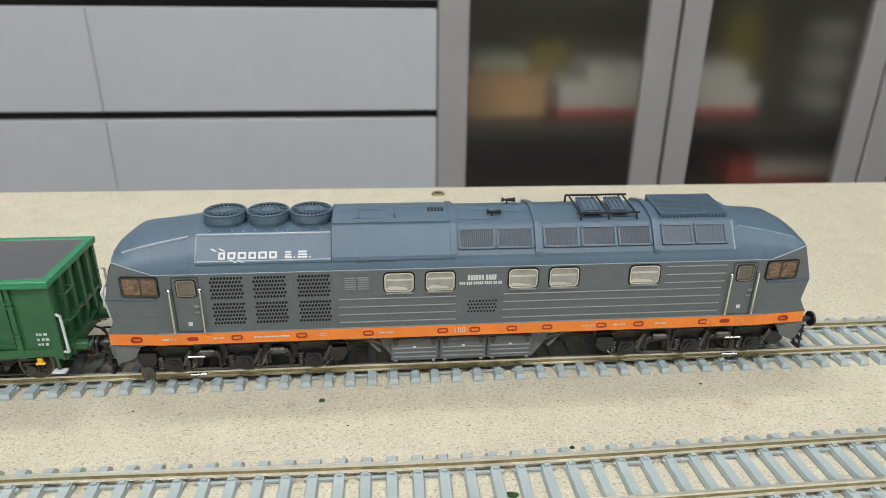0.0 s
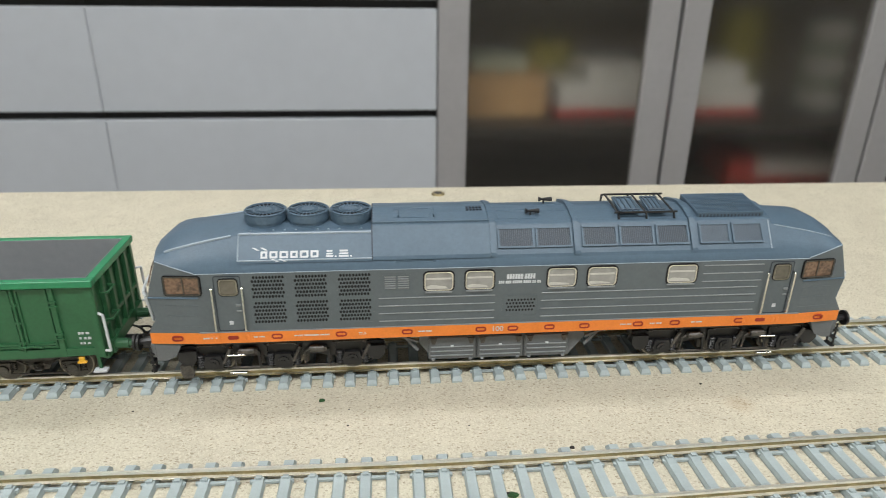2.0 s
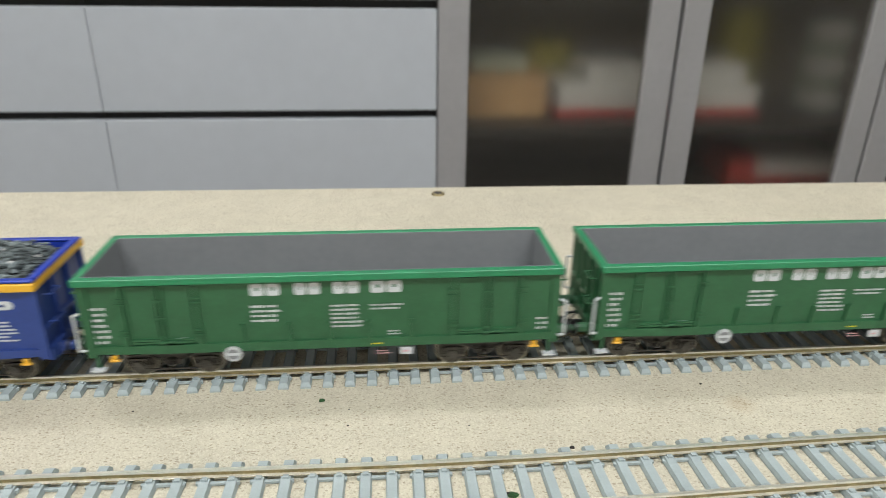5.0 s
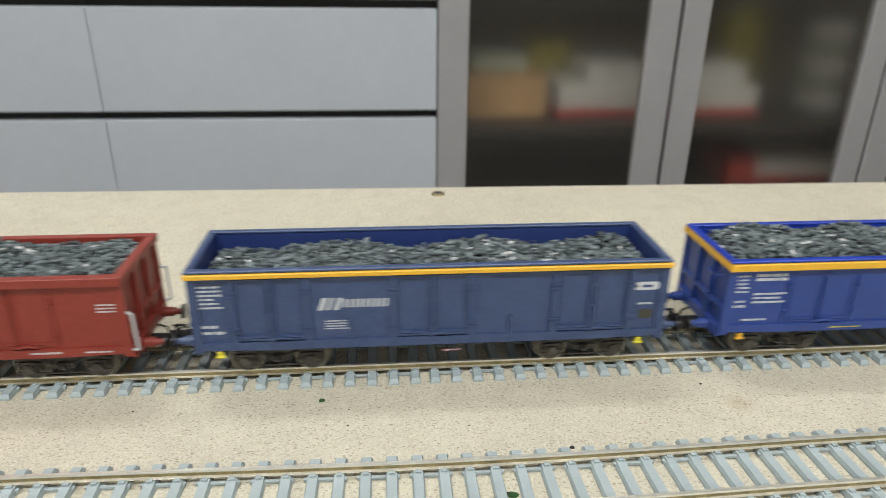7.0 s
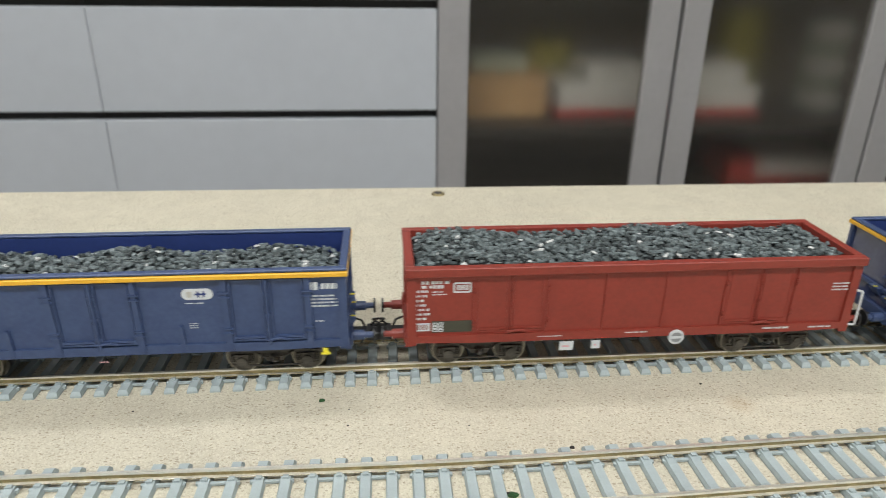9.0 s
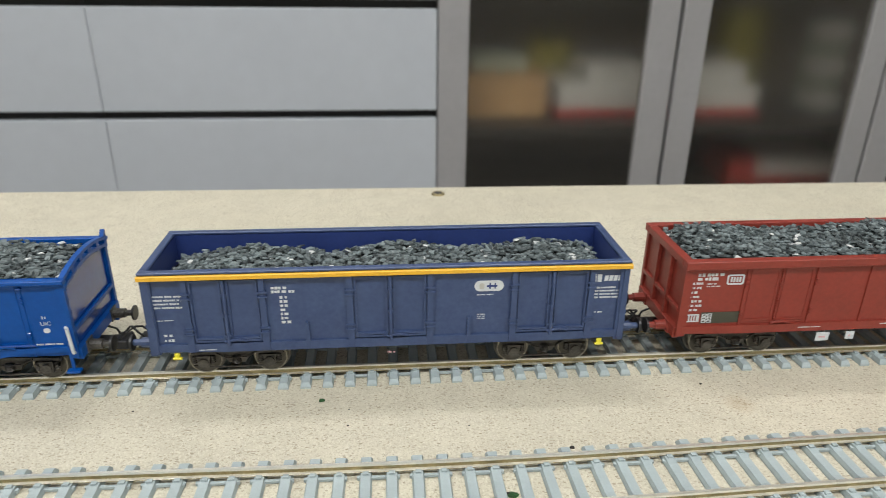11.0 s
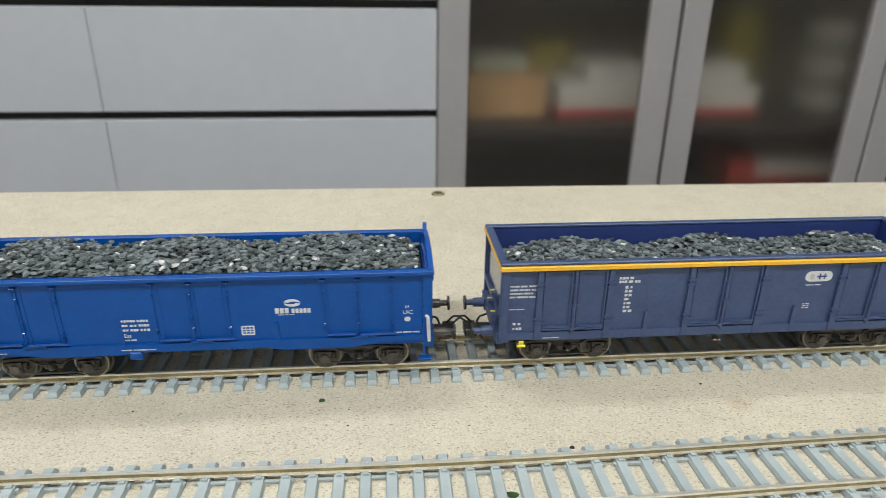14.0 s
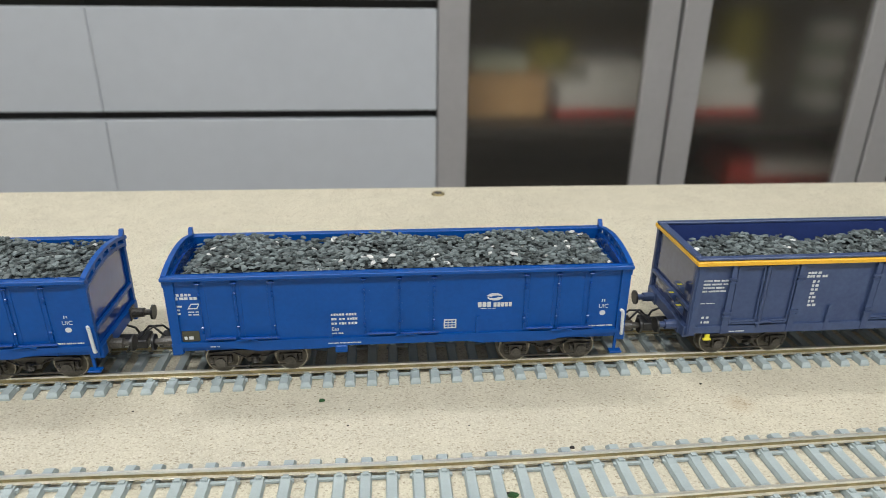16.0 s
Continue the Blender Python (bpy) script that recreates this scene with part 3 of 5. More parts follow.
def stone_load(x_centre, L, W, top, humps, seed, label):
    """Loose flakes of crushed stone over a heaped bed, coloured near black as the shade in the gaps; one object that
    rides in a wagon.
    """
    rng = np.random.default_rng(seed)
    turns = [k * math.tau / 6 for k in range(6)]
    flake = np.array([(math.cos(a), math.sin(a), -1) for a in turns] + [(0.82 * math.cos(a), 0.82 * math.sin(a), 1) for a in turns], float)
    quads = np.array([(0, 5, 4, 3), (0, 3, 2, 1), (6, 7, 8, 9), (6, 9, 10, 11)] + [(k, (k + 1) % 6, 6 + (k + 1) % 6, 6 + k) for k in range(6)])
    vs, fs, pale = [], [], []
    k = 0
    nx, ny = int(L / 1.7), int(2 * W / 1.7)
    for i in range(nx):
        for j in range(ny):
            for lay in range(2):
                x = -L / 2 + 0.8 + (i + rng.uniform(0, 1)) * (L - 1.6) / nx
                y = -W + 0.5 + (j + rng.uniform(0, 1)) * (2 * W - 1.0) / ny
                z = heap(x, y, L, W, top, humps, seed) + rng.uniform(-1.3, 0.3) + lay * rng.uniform(0.0, 0.95)
                size = np.array((rng.uniform(0.75, 1.75), rng.uniform(0.6, 1.25), rng.uniform(0.14, 0.36)))
                p = flake * np.tile(rng.uniform(0.5, 1.35, (6, 3)), (2, 1)) * size
                m = np.array(Euler((rng.normal(0, 0.2), rng.normal(0, 0.2), rng.uniform(0, 6.3))).to_matrix())
                p = p @ m.T + (x, y, z)
                vs.append(p)
                fs.append(quads + 12 * k)
                pale.append(rng.uniform() < 0.022)
                k += 1
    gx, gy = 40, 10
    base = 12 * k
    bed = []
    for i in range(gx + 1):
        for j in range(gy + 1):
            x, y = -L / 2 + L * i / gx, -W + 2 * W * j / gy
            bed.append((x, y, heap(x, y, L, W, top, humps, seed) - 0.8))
    verts = np.concatenate(vs + [np.array(bed)])
    faces = np.concatenate(fs).tolist()
    for i in range(gx):
        for j in range(gy):
            a = base + i * (gy + 1) + j
            faces.append((a, a + gy + 1, a + gy + 2, a + 1))
    me = bpy.data.meshes.new("stone_load")
    me.from_pydata((verts * MM).tolist(), [], faces)
    me.materials.append(SLAG)
    me.materials.append(PALE_STONE)
    me.materials.append(GAP_SHADE_BED)
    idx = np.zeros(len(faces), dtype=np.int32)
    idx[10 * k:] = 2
    idx[:10 * k] = np.repeat(np.array(pale, dtype=np.int32), 10)
    me.polygons.foreach_set("material_index", idx)
    ob = new("stone_load", me)
    ob.location = (x_centre * MM, 0, RAIL_TOP * MM)
    tagged(ob, label, "stone load", "stone loads", "stuff")
    return ob


def wagon(spec, name, label, x_centre, group):
    L, H, W = spec["L"], spec["H"] + 0.25, 17.9
    side, rim, inner = spec["side"], spec["rim"], spec["inner"]
    zb, half = spec.get("zb", 11.6), L / 2
    t = thing(name, label, "freight wagon", x_centre, 0, RAIL_TOP, group)
    e = half - 1.4
    rim_h = spec.get("rim_h", 2.6)
    for s in SIDE:
        a, b = sorted((s * 15.1, s * 16.2))
        w = part("side_wall", box(B(), -e, e, a, b, zb + 0.4, H - 0.3), side, t)
        a, b = sorted((s * 14.95, s * 15.09))
        part("lining", box(B(), -e + 1, e - 1, a, b, zb + 1, H - 0.05), inner, w)
        a, b = sorted((s * 15.6, s * 16.9))
        part("sill", slab(B(), [(-e, zb + 3.0), (e, zb + 3.0), (e, zb + 0.6), (half * 0.7, zb), (-half * 0.7, zb), (-e, zb + 0.6)] if not spec.get("fish") else
                          [(-e, zb + 3.6), (e, zb + 3.6), (e, zb + 2.0), (half - 17, zb + 1.6), (half * 0.64, zb), (half * 0.34, zb), (half * 0.28, zb + 0.9), (-half * 0.28, zb + 0.9), (-half * 0.34, zb), (-half * 0.64, zb), (-half + 17, zb + 1.6), (-e, zb + 2.0)], a, b), side, t)
        a, b = sorted((s * e, s * (e - 1.1)))
        arc = [(-15.05 + 30.1 * q / 12, H - 0.3 if not spec.get("arch") else H - 3.2 + 2.6 * (1 - ((-15.05 + 30.1 * q / 12) / 16.5) ** 2)) for q in range(13)]
        ew = part("end_wall", slab(B(), [(15.05, zb + 0.4), (-15.05, zb + 0.4)] + arc, a, b, "x"), spec.get("end", side), t, spec.get("end_label", ""))
        a, b = sorted((s * (e - 1.25), s * (e - 1.12)))
        part("lining", box(B(), a, b, -14.9, 14.9, zb + 1, H - spec.get("end_drop", 0.05)), inner, ew)
    part("deck", box(B(), -e + 1.2, e - 1.2, -15, 15, zb + 0.5, zb + 2.5), inner, t)
    part("underframe", box(B(), -e + 2, e - 2, -7, 7, zb - 2.6, zb + 0.4), DIRTY, t, "dark underframe")
    # top rail
    bm = B()
    lo = H - rim_h
    for s in SIDE:
        keep = 16.25 if "cap" in spec else spec.get("keep", 14.9)
        a, b = sorted((s * keep, s * W))
        box(bm, -half, half, a, b, lo, H, 0.2)
        if not spec.get("arch"):
            a, b = sorted((s * (half - (W - keep)), s * half))
            box(bm, a, b, -keep + 0.05, keep - 0.05, lo + 0.05, H - 0.05, 0.2)
    part("top_rail", bm, rim, t, spec.get("rim_label", ""))
    if "cap" in spec:
        bm = B()
        for s in SIDE:
            a, b = sorted((s * 14.9, s * 17.2))
            box(bm, -half + 0.15, half - 0.15, a, b, H + 0.01, H + 1.0, 0.3)
            a, b = sorted((s * (half - 2.7), s * (half - 0.15)))
            box(bm, a, b, -14.85, 14.85, H + 0.01, H + 0.95, 0.3)
        part("top_cap", bm, spec["cap"], t, "plain upper edge of the top rail")
    if spec.get("arch"):
        for s in SIDE:
            def crown(y):
                return H + 0.2 + 2.6 * (1 - (y / 16.5) ** 2)
            bm = B()
            ys = [-16.4 + 32.8 * k / 16 for k in range(17)]
            for drop, th in ((0, 1.0), (2.5, 1.1)):
                poly = [(y, crown(y) - drop) for y in ys] + [(y, crown(y) - drop - th) for y in reversed(ys)]
                a, b = sorted((s * (half - 1.7), s * (half - 0.1)))
                slab(bm, poly, a, b, "x")
            a, b = sorted((s * (half - 1.6), s * (half - 0.2)))
            for y in (-16, -9.6, -3.2, 3.2, 9.6, 16):
                box(bm, a, b, y - 0.9, y + 0.9, crown(y) - 3.9, crown(y) - 0.3)
            for q in (1,):
                slab(bm, [(q * 14.6, H), (q * 16.8, H), (q * 17.0, H + 2.7), (q * 16.2, H + 2.5)], a, b, "x")
            part("arched_end", bm, rim, t, "arched end frame with open slots")
    # posts, doors, gussets
    k = spec.get("slim") or spec.get("heavy", 1.0)
    post_mesh = slab(B(), [(-0.8 * k, zb + 0.3), (0.8 * k, zb + 0.3), (0.6 * k, lo - 0.1), (-0.6 * k, lo - 0.1)], -0.1 - 0.42 * k, 0.1 + 0.42 * k)
    first = None
    for x in spec["posts"]:
        for s in SIDE:
            if first is None:
                first = part("post", post_mesh, side, t, at=(x, s * (16.2 + 0.3 * min(1, k)), 0))
                post_data = first.data
            else:
                part("post", post_data, None, t, at=(x, s * (16.2 + 0.3 * min(1, k)), 0))
    gus = None
    for x in spec["gussets"]:
        for s in SIDE:
            if gus is None:
                gus = part("gusset", slab(B(), [(-0.8, zb + 0.3), (0.8, zb + 0.3), (0.45, zb + 9.5), (-0.45, zb + 9.5)], -0.45, 0.45), side, t, at=(x, s * (16.15 + 0.45 * min(1, k)), 0))
            else:
                part("gusset", gus.data, None, t, at=(x, s * (16.15 + 0.45 * min(1, k)), 0))
    hinge = None
    for x0, x1 in spec["doors"]:
        mid = (x0 + x1) / 2
        for s in SIDE:
            bm = B()
            for a, b in ((x0 + 1.3, mid - 0.9), (mid + 0.9, x1 - 1.3)):
                y0, y1 = sorted((s * 16.15, s * (16.3 + (0.46 if k >= 1 else 0.24) * k)))
                rim_ring(bm, rounded(a, b, zb + 3.6, lo - 0.6, 0.5, 2), rounded(a + 0.55, b - 0.55, zb + 4.2, lo - 1.2, 0.4, 2), y0, y1)
                y0, y1 = sorted((s * 16.2, s * (16.4 + 0.42 * k)))
                box(bm, a + 0.5, b - 0.5, y0, y1, zb + 4.4, zb + 5.1)
            d = part("door", bm, side, t, "double side door with raised edges")
            bm = B()
            rod(bm, (mid, s * (16.3 + 0.5 * k), zb + 2.4), (mid, s * (16.3 + 0.5 * k), lo - 0.4), 0.42 * k + 0.05, 8)
            for zz in (zb + 5.2, zb + 12, lo - 6):
                box(bm, mid - 0.9 * k, mid + 0.9 * k, s * 16.6 - 0.45, s * 16.6 + 0.45, zz, zz + 0.7 * k)
            part("lock_bar", bm, side, d)
            bm = B()
            pipe(bm, [(mid - 1.2, s * 17.2, zb + 3.8), (mid + 3.2, s * 17.3, zb + 4.5), (mid + 5.4, s * 17.2, zb + 3.9)], 0.4, 6)
            part("latch", bm, side, d)
            for xx in (x0, x1):
                for zz in (zb + 6.4, zb + 8.0, lo - 5.0, lo - 6.6):
                    if hinge is None:
                        hinge = part("hinge", box(B(), -1.1 * k, 1.1 * k, -0.3, 0.3, 0, 0.5), side, d, at=(xx, s * (16.7 + 0.35 * k), zz)).data
                    else:
                        part("hinge", hinge, None, d, at=(xx, s * (16.7 + 0.35 * k), zz))
    # ends
    for s in SIDE:
        x = s * e
        if not spec.get("flat_end"):
            for y in spec.get("end_posts", (-9.5, -3.2, 3.2, 9.5)):
                a, b = sorted((x, x + s * 1.3))
                part("end_post", box(B(), a, b, y - 0.9, y + 0.9, zb + 1, lo - 0.1, 0.15), side, t)
        a, b = sorted((x, x + s * 1.1))
        part("end_beam", box(B(), a, b, -15.8, 15.8, zb + 8.0, zb + 9.6, 0.2), side, t)
        a, b = sorted((x - s * 0.5, x + s * 1.6))
        part("headstock", box(B(), a, b, -15.9, 15.9, zb - 1.4, zb + 2.6, 0.2), side, t)
        for q in SIDE:
            buffer_part(t, x + s * 1.6, s, q * 10.1, 12.1, 7.4, spec.get("buffer", side))
            corner = box(B(), *sorted((x - s * 2.0, x + s * 0.9)), *sorted((q * 15.3, q * 16.85)), zb - 0.4, lo - 0.05)
            part("corner_post", corner, side, t)
            if s in spec.get("steps", SIDE):
                bm = B()
                box(bm, *sorted((x - s * 3.4, x + s * 0.6)), *sorted((q * 15.6, q * 18.0)), 6.4, 7.1, 0.1)
                st = part("step", bm, spec.get("step", side), t, spec.get("step_label", ""))
                part("hanger", box(B(), *sorted((x - s * 2.0, x - s * 1.2)), *sorted((q * 15.8, q * 16.6)), 7.05, zb), side, st)
            if s in spec.get("white_grab", ()):
                grab(t, [(x + s * 0.9, q * 16.3, 26.2), (x + s * 2.6, q * 17.4, 26.0), (x + s * 2.8, q * 17.3, 13.8), (x + s * 1.0, q * 16.4, 13.4)])
        coupling(t, x + s * 1.6, s, 8.5)
    if spec.get("end_grabs"):
        for s in SIDE:
            x = s * (e + 1.3)
            for z in (22.5, 31.5):
                grab(t, [(x, -13.2, z), (x + s * 2.2, -13.2, z), (x + s * 2.2, -7.5, z), (x, -7.5, z)], side, r=0.3)
    if spec.get("end_steps"):
        for s in SIDE:
            x = s * (e + 1.1)
            for y, z in ((-10.5, 19.5), (-9.0, 26.5), (-4, 21)):
                bm = B()
                slab(bm, [(x, z), (x + s * 1.8, z), (x + s * 1.8, z - 0.7), (x, z - 3.0)], y - 2.2, y + 2.2)
                tread = part("tread", bm, side, t)
                part("edge_stripe", box(B(), *sorted((x + s * 0.2, x + s * 1.8)), y - 0.5, y + 0.3, z + 0.01, z + 0.14), LEMON, tread, "yellow edge stripe")
    # running gear and small fittings
    for s in SIDE:
        wagon_bogie(t, s * spec["pivot"], spec["wb"])
        for q in SIDE:
            bm = B()
            box(bm, s * (half - 8) - 1.4, s * (half - 8) + 1.4, *sorted((q * 16.2, q * 17.1)), zb - 2.3, zb - 1.6, 0.15)
            box(bm, s * (half - 8) - 0.8, s * (half - 8) + 0.8, *sorted((q * 16.2, q * 16.9)), zb - 1.7, zb - 0.1, 0.1)
            if spec.get("brackets"):
                part("lifting_bracket", bm, spec["brackets"], t, "small yellow lifting bracket")
            else:
                bm.free()
    bm = B()
    box(bm, -9, 6, -5.5, 5.5, 5.6, zb - 2.7, 0.5)
    rod(bm, (-26, 0, 7.2), (-12, 0, 7.2), 2.6, 14)
    pipe(bm, [(-38, -3.5, 6.4), (-9, -3.0, 5.4), (6, -3.0, 5.4), (38, -3.5, 6.4)], 0.5)
    part("brake_gear", bm, DIRTY, t, "dark brake cylinder and rods")
    return t


# ---- the locomotive ----
def body_ring(d):
    """Half outline (y, z) of the body at d mm behind the nose."""
    def ease(a, b, k, n=1.0):
        u = min(1.0, d / k)
        return a + (b - a) * (1 - (1 - u) ** n)
    w = ease(15.4, 16.8, 16)
    ze = ease(42.2, 38.2, 16.5, 1.0)
    zt = float(np.interp(d, [0, 0.8, 2, 4, 7, 11, 15, 20, 26, 34], [42.9, 43.5, 44.5, 45.9, 47.2, 47.9, 48.2, 48.6, 49.1, 49.4]))
    ys = float(np.interp(d, [0, 5, 28], [12.6, 12.3, 10.5]))
    zs = float(np.interp(d, [0, 5, 28], [42.6, 44.2, 48.2]))
    return [(w, 18.2), (w, 23), (w, 28.6), (w, 30.2), (w, 34), (w, ze), (w - 0.45, ze + 0.22 * (zs - ze)), (ys + 0.5 * (w - 0.45 - ys), ze + 0.61 * (zs - ze)), (ys, zs), (ys * 0.55, zt - 0.25), (0, zt)]


def nose_lean(z):
    return float(np.interp(z, [18, 19.3, 22.2, 30.6, 36, 42.6, 52], [0.9, 0.5, -2.0, -0.5, -2.3, -4.5, -5.2]))


def nose_bow(y):
    return 2.6 * max(0.0, 1 - (y / 15.4) ** 2)


def loco_shell(bm):
    ds = [0, 0.8, 2, 4, 7, 11, 15, 20, 26, 34]
    rings = []
    for s, seq in ((-1, ds), (1, ds[::-1])):
        for d in seq:
            half = body_ring(d)
            fade = max(0.0, 1 - d / 16)
            full = [(-y, z) for y, z in half] + [(y, z) for y, z in half[-2::-1]]
            rings.append([bm.verts.new((s * (111.2 + nose_lean(z) * fade + nose_bow(y) * fade - d), y, z)) for y, z in full])
    n = len(rings[0])
    fs = []
    crease = {5, 8, n - 6, n - 9}
    for a, b in zip(rings, rings[1:]):
        for j in range(n - 1):
            fs.append(bm.faces.new((a[j], a[j + 1], b[j + 1], b[j])))
        fs.append(bm.faces.new((a[n - 1], a[0], b[0], b[n - 1])))
    for r in (rings[0], rings[-1]):
        for j in range(n // 2):
            q = [r[j], r[j + 1], r[n - 2 - j], r[n - 1 - j]]
            q = list(dict.fromkeys(q))
            fs.append(bm.faces.new(q))
    bmesh.ops.recalc_face_normals(bm, faces=fs)
    for a, b in zip(rings, rings[1:]):
        for j in crease:
            e = bm.edges.get((a[j], b[j]))
            if e:
                e.smooth = False
    for r in (rings[0], rings[-1]):
        for j in range(n - 1):
            e = bm.edges.get((r[j], r[j + 1]))
            if e:
                e.smooth = False


def window(parent, x0, x1, z0, z1, s, y, pane_mat, frame_mat, r=1.2, seal=0.42):
    """A side window: proud frame, recessed pane, light or dark cabin behind it."""
    bm = B()
    a, b = sorted((s * (y - 0.15), s * (y + 0.32)))
    rim_ring(bm, rounded(x0, x1, z0, z1, r), rounded(x0 + 0.36, x1 - 0.36, z0 + 0.36, z1 - 0.36, r - 0.25), a, b)
    w = part("window", bm, frame_mat, parent, "window with rounded frame")
    a, b = sorted((s * (y - 0.15), s * (y + 0.2)))
    part("rubber", rim_ring(B(), rounded(x0 - seal, x1 + seal, z0 - seal, z1 + seal, r + seal * 0.8), rounded(x0 - 0.02, x1 + 0.02, z0 - 0.02, z1 + 0.02, r), a, b), HOLE_SHADE_RUBBER, w, "black rubber surround")
    a, b = sorted((s * (y - 0.2), s * (y + 0.06)))
    part("pane", slab(B(), rounded(x0 + 0.36, x1 - 0.36, z0 + 0.36, z1 - 0.36, r - 0.25), a, b), pane_mat, w)
    return w


def band_plan(grow):
    """Outline from above (x, y) of the frame, drawn in towards both noses."""
    right = [(111.6 - d, body_ring(d)[0][0] + grow) for d in (16, 0)]
    loop = right + [(x, -y) for x, y in reversed(right)]
    return loop + [(-x, y) for x, y in reversed(loop)]


def locomotive():
    t = thing("locomotive", "dark grey model diesel locomotive with orange stripe", "locomotive", 26.8, 0, RAIL_TOP)
    bm = B()
    loco_shell(bm)
    body = part("body", bm, LOCO_SIDE, t, "dark grey body with blue-grey roof", smooth=False)
    body.data.materials.append(LOCO_ROOF)
    for p in body.data.polygons:
        c = p.center
        d = 0.1112 - abs(c.x)
        if c.z > 0.0384 + max(0.0, 0.0022 * (1 - d / 0.018)) and p.normal.z > 0.04:
            p.material_index = 1
        p.use_smooth = abs(p.normal.z) > 0.12 and abs(p.normal.x) < 0.9
    # frame band
    band = part("frame_band", slab(B(), band_plan(0.2), 14.7, 18.4, "z"), ORANGE, t, "bright orange frame stripe")
    part("underframe", box(B(), -109, 109, -13.4, 13.4, 12.6, 14.69), BLACK, t, "black underframe")
    line = B()
    for s in SIDE:
        a, b = sorted((s * 16.72, s * 17.0))
        box(line, -96.4, 96.4, a, b, 18.42, 18.75)
    part("stripe_edge", line, LOCO_LINE, t)
    for s in SIDE:
        for x in (-103.3, -73.2, -53.5, -32.9, -9.5, 0.8, 12.7, 24.2, 42.0, 54.4, 76.2, 104.0):
            off = 16.8 - body_ring(111.6 - abs(x))[0][0]
            a, b = sorted((s * (16.6 - off), s * (17.12 + 0.2 * (off > 0) - off)))
            o = rounded(x - 1.75, x + 1.75, 15.75, 17.55, 0.85)
            i = rounded(x - 1.25, x + 1.25, 16.2, 17.1, 0.42)
            part("lifting_eye", rim_ring(B(), o, i, a, b), RED_MARK, band, "dark red oval ring")
        for x in (-86.5, 83.5):
            a, b = sorted((s * 16.95, s * 17.1))
            part("lifting_eye", slab(B(), rounded(x - 1.7, x + 1.7, 16.0, 17.3, 0.6), a, b), RED_MARK, band, "dark red oval mark")
            for e in (-5, 5):
                bm = B()
                for k in (-0.75, 0.75):
                    box(bm, x + e + k - 0.5, x + e + k + 0.5, *sorted((s * 16.9, s * 17.15)), 15.7, 17.5, 0.1)
                part("jack_point", bm, ORANGE, band)
    for k, (x0, x1) in enumerate(((-95.5, -91), (-81, -76.5), (-68, -57), (-48, -45.5), (-29.5, -25), (36, 40), (60, 64.5), (46, 50))):
        writing(band, x0, x1, 16.1, 17.2, 2 if k == 3 else 1, -17.02, seed=20 + k)
    txt = bpy.data.curves.new("figures", "FONT")
    txt.body, txt.size, txt.extrude = "100", 0.0026, 0.00004
    fig = new("figures", txt)
    fig.parent, fig.matrix_basis = band, pose(-0.0061, -0.01706, 0.0158, 90, 0, 0)
    txt.materials.append(WHITE)
    # roof: fan deck, hood, louvre sections
    deck = slab(B(), [(-16.3, 41.2), (-15.9, 42.0), (-10.6, 48.2), (-9.8, 48.6), (0, 49.8), (9.8, 48.6), (10.6, 48.2), (15.9, 42.0), (16.3, 41.2)], -83, -43.2, "x")
    part("fan_deck", deck, LOCO_ROOF, t)
    hood_poly = [(-16.3, 41.3), (-15.9, 42.4), (-10.2, 50.0), (-9.4, 50.5), (-8.2, 50.7), (-4, 51.9), (0, 52.4), (4, 51.9), (8.2, 50.7), (9.4, 50.5), (10.2, 50.0), (15.9, 42.4), (16.3, 41.3)]
    hood = part("engine_hood", slab(B(), hood_poly, -43.0, -7.0, "x"), LOCO_ROOF, t)
    low_poly = [(y * 0.985, z - 0.55) for y, z in hood_poly]
    louvre_roof = part("louvre_roof", slab(B(), low_poly, -6.9, 84.0, "x"), LOCO_ROOF, t)
    cap_poly = [(y * 1.012, z + 0.35) for y, z in hood_poly]
    for x in (-6.2, 20.0, 57.5):
        part("roof_strap", slab(B(), cap_poly, x - 0.9, x + 0.9, "x"), LOCO_ROOF, louvre_roof)
    bm = B()
    box(bm, -43, -7.2, -9.6, -9.2, 50.55, 50.95)
    for x in (-35.0, -24.0):
        pipe(bm, [(x, -6.5, 51.3), (x, -6.5, 51.9), (x, -1.5, 52.7), (x, -1.5, 52.3)], 0.2)
    rim_ring(bm, rounded(-36, -24, 40.0, 41.0, 0.3), rounded(-35, -25, 40.2, 40.8, 0.2), -16.4, -16.2)
    part("hood_trim", bm, LOCO_ROOF, hood)
    vent = B()
    for i in range(5):
        for j in range(2):
            box(vent, -13.5 + i * 1.05, -12.8 + i * 1.05, -3.6 + j * 1.6, -2.5 + j * 1.6, 51.9, 52.35 + j * 0.1, turn=None)
    part("hood_vent", vent, GRILLE, hood)
    # Fold and eave lines, drawn as pale pipes that carry a painted highlight.
    edge = B()
    for s in SIDE:
        pipe(edge, [(-83, s * 15.95, 41.9), (-43.2, s * 15.95, 41.9)], 0.24)
        pipe(edge, [(-82.8, s * 10.5, 48.25), (-43.4, s * 10.5, 48.25)], 0.4)
        pipe(edge, [(-82.9, s * 15.95, 41.9), (-82.9, s * 10.5, 48.25)], 0.24)
        pipe(edge, [(83, s * 10.2, 49.3), (83, s * 15.7, 41.7)], 0.22)
        pipe(edge, [(-96, s * 16.75, 38.3), (96, s * 16.75, 38.3)], 0.16)
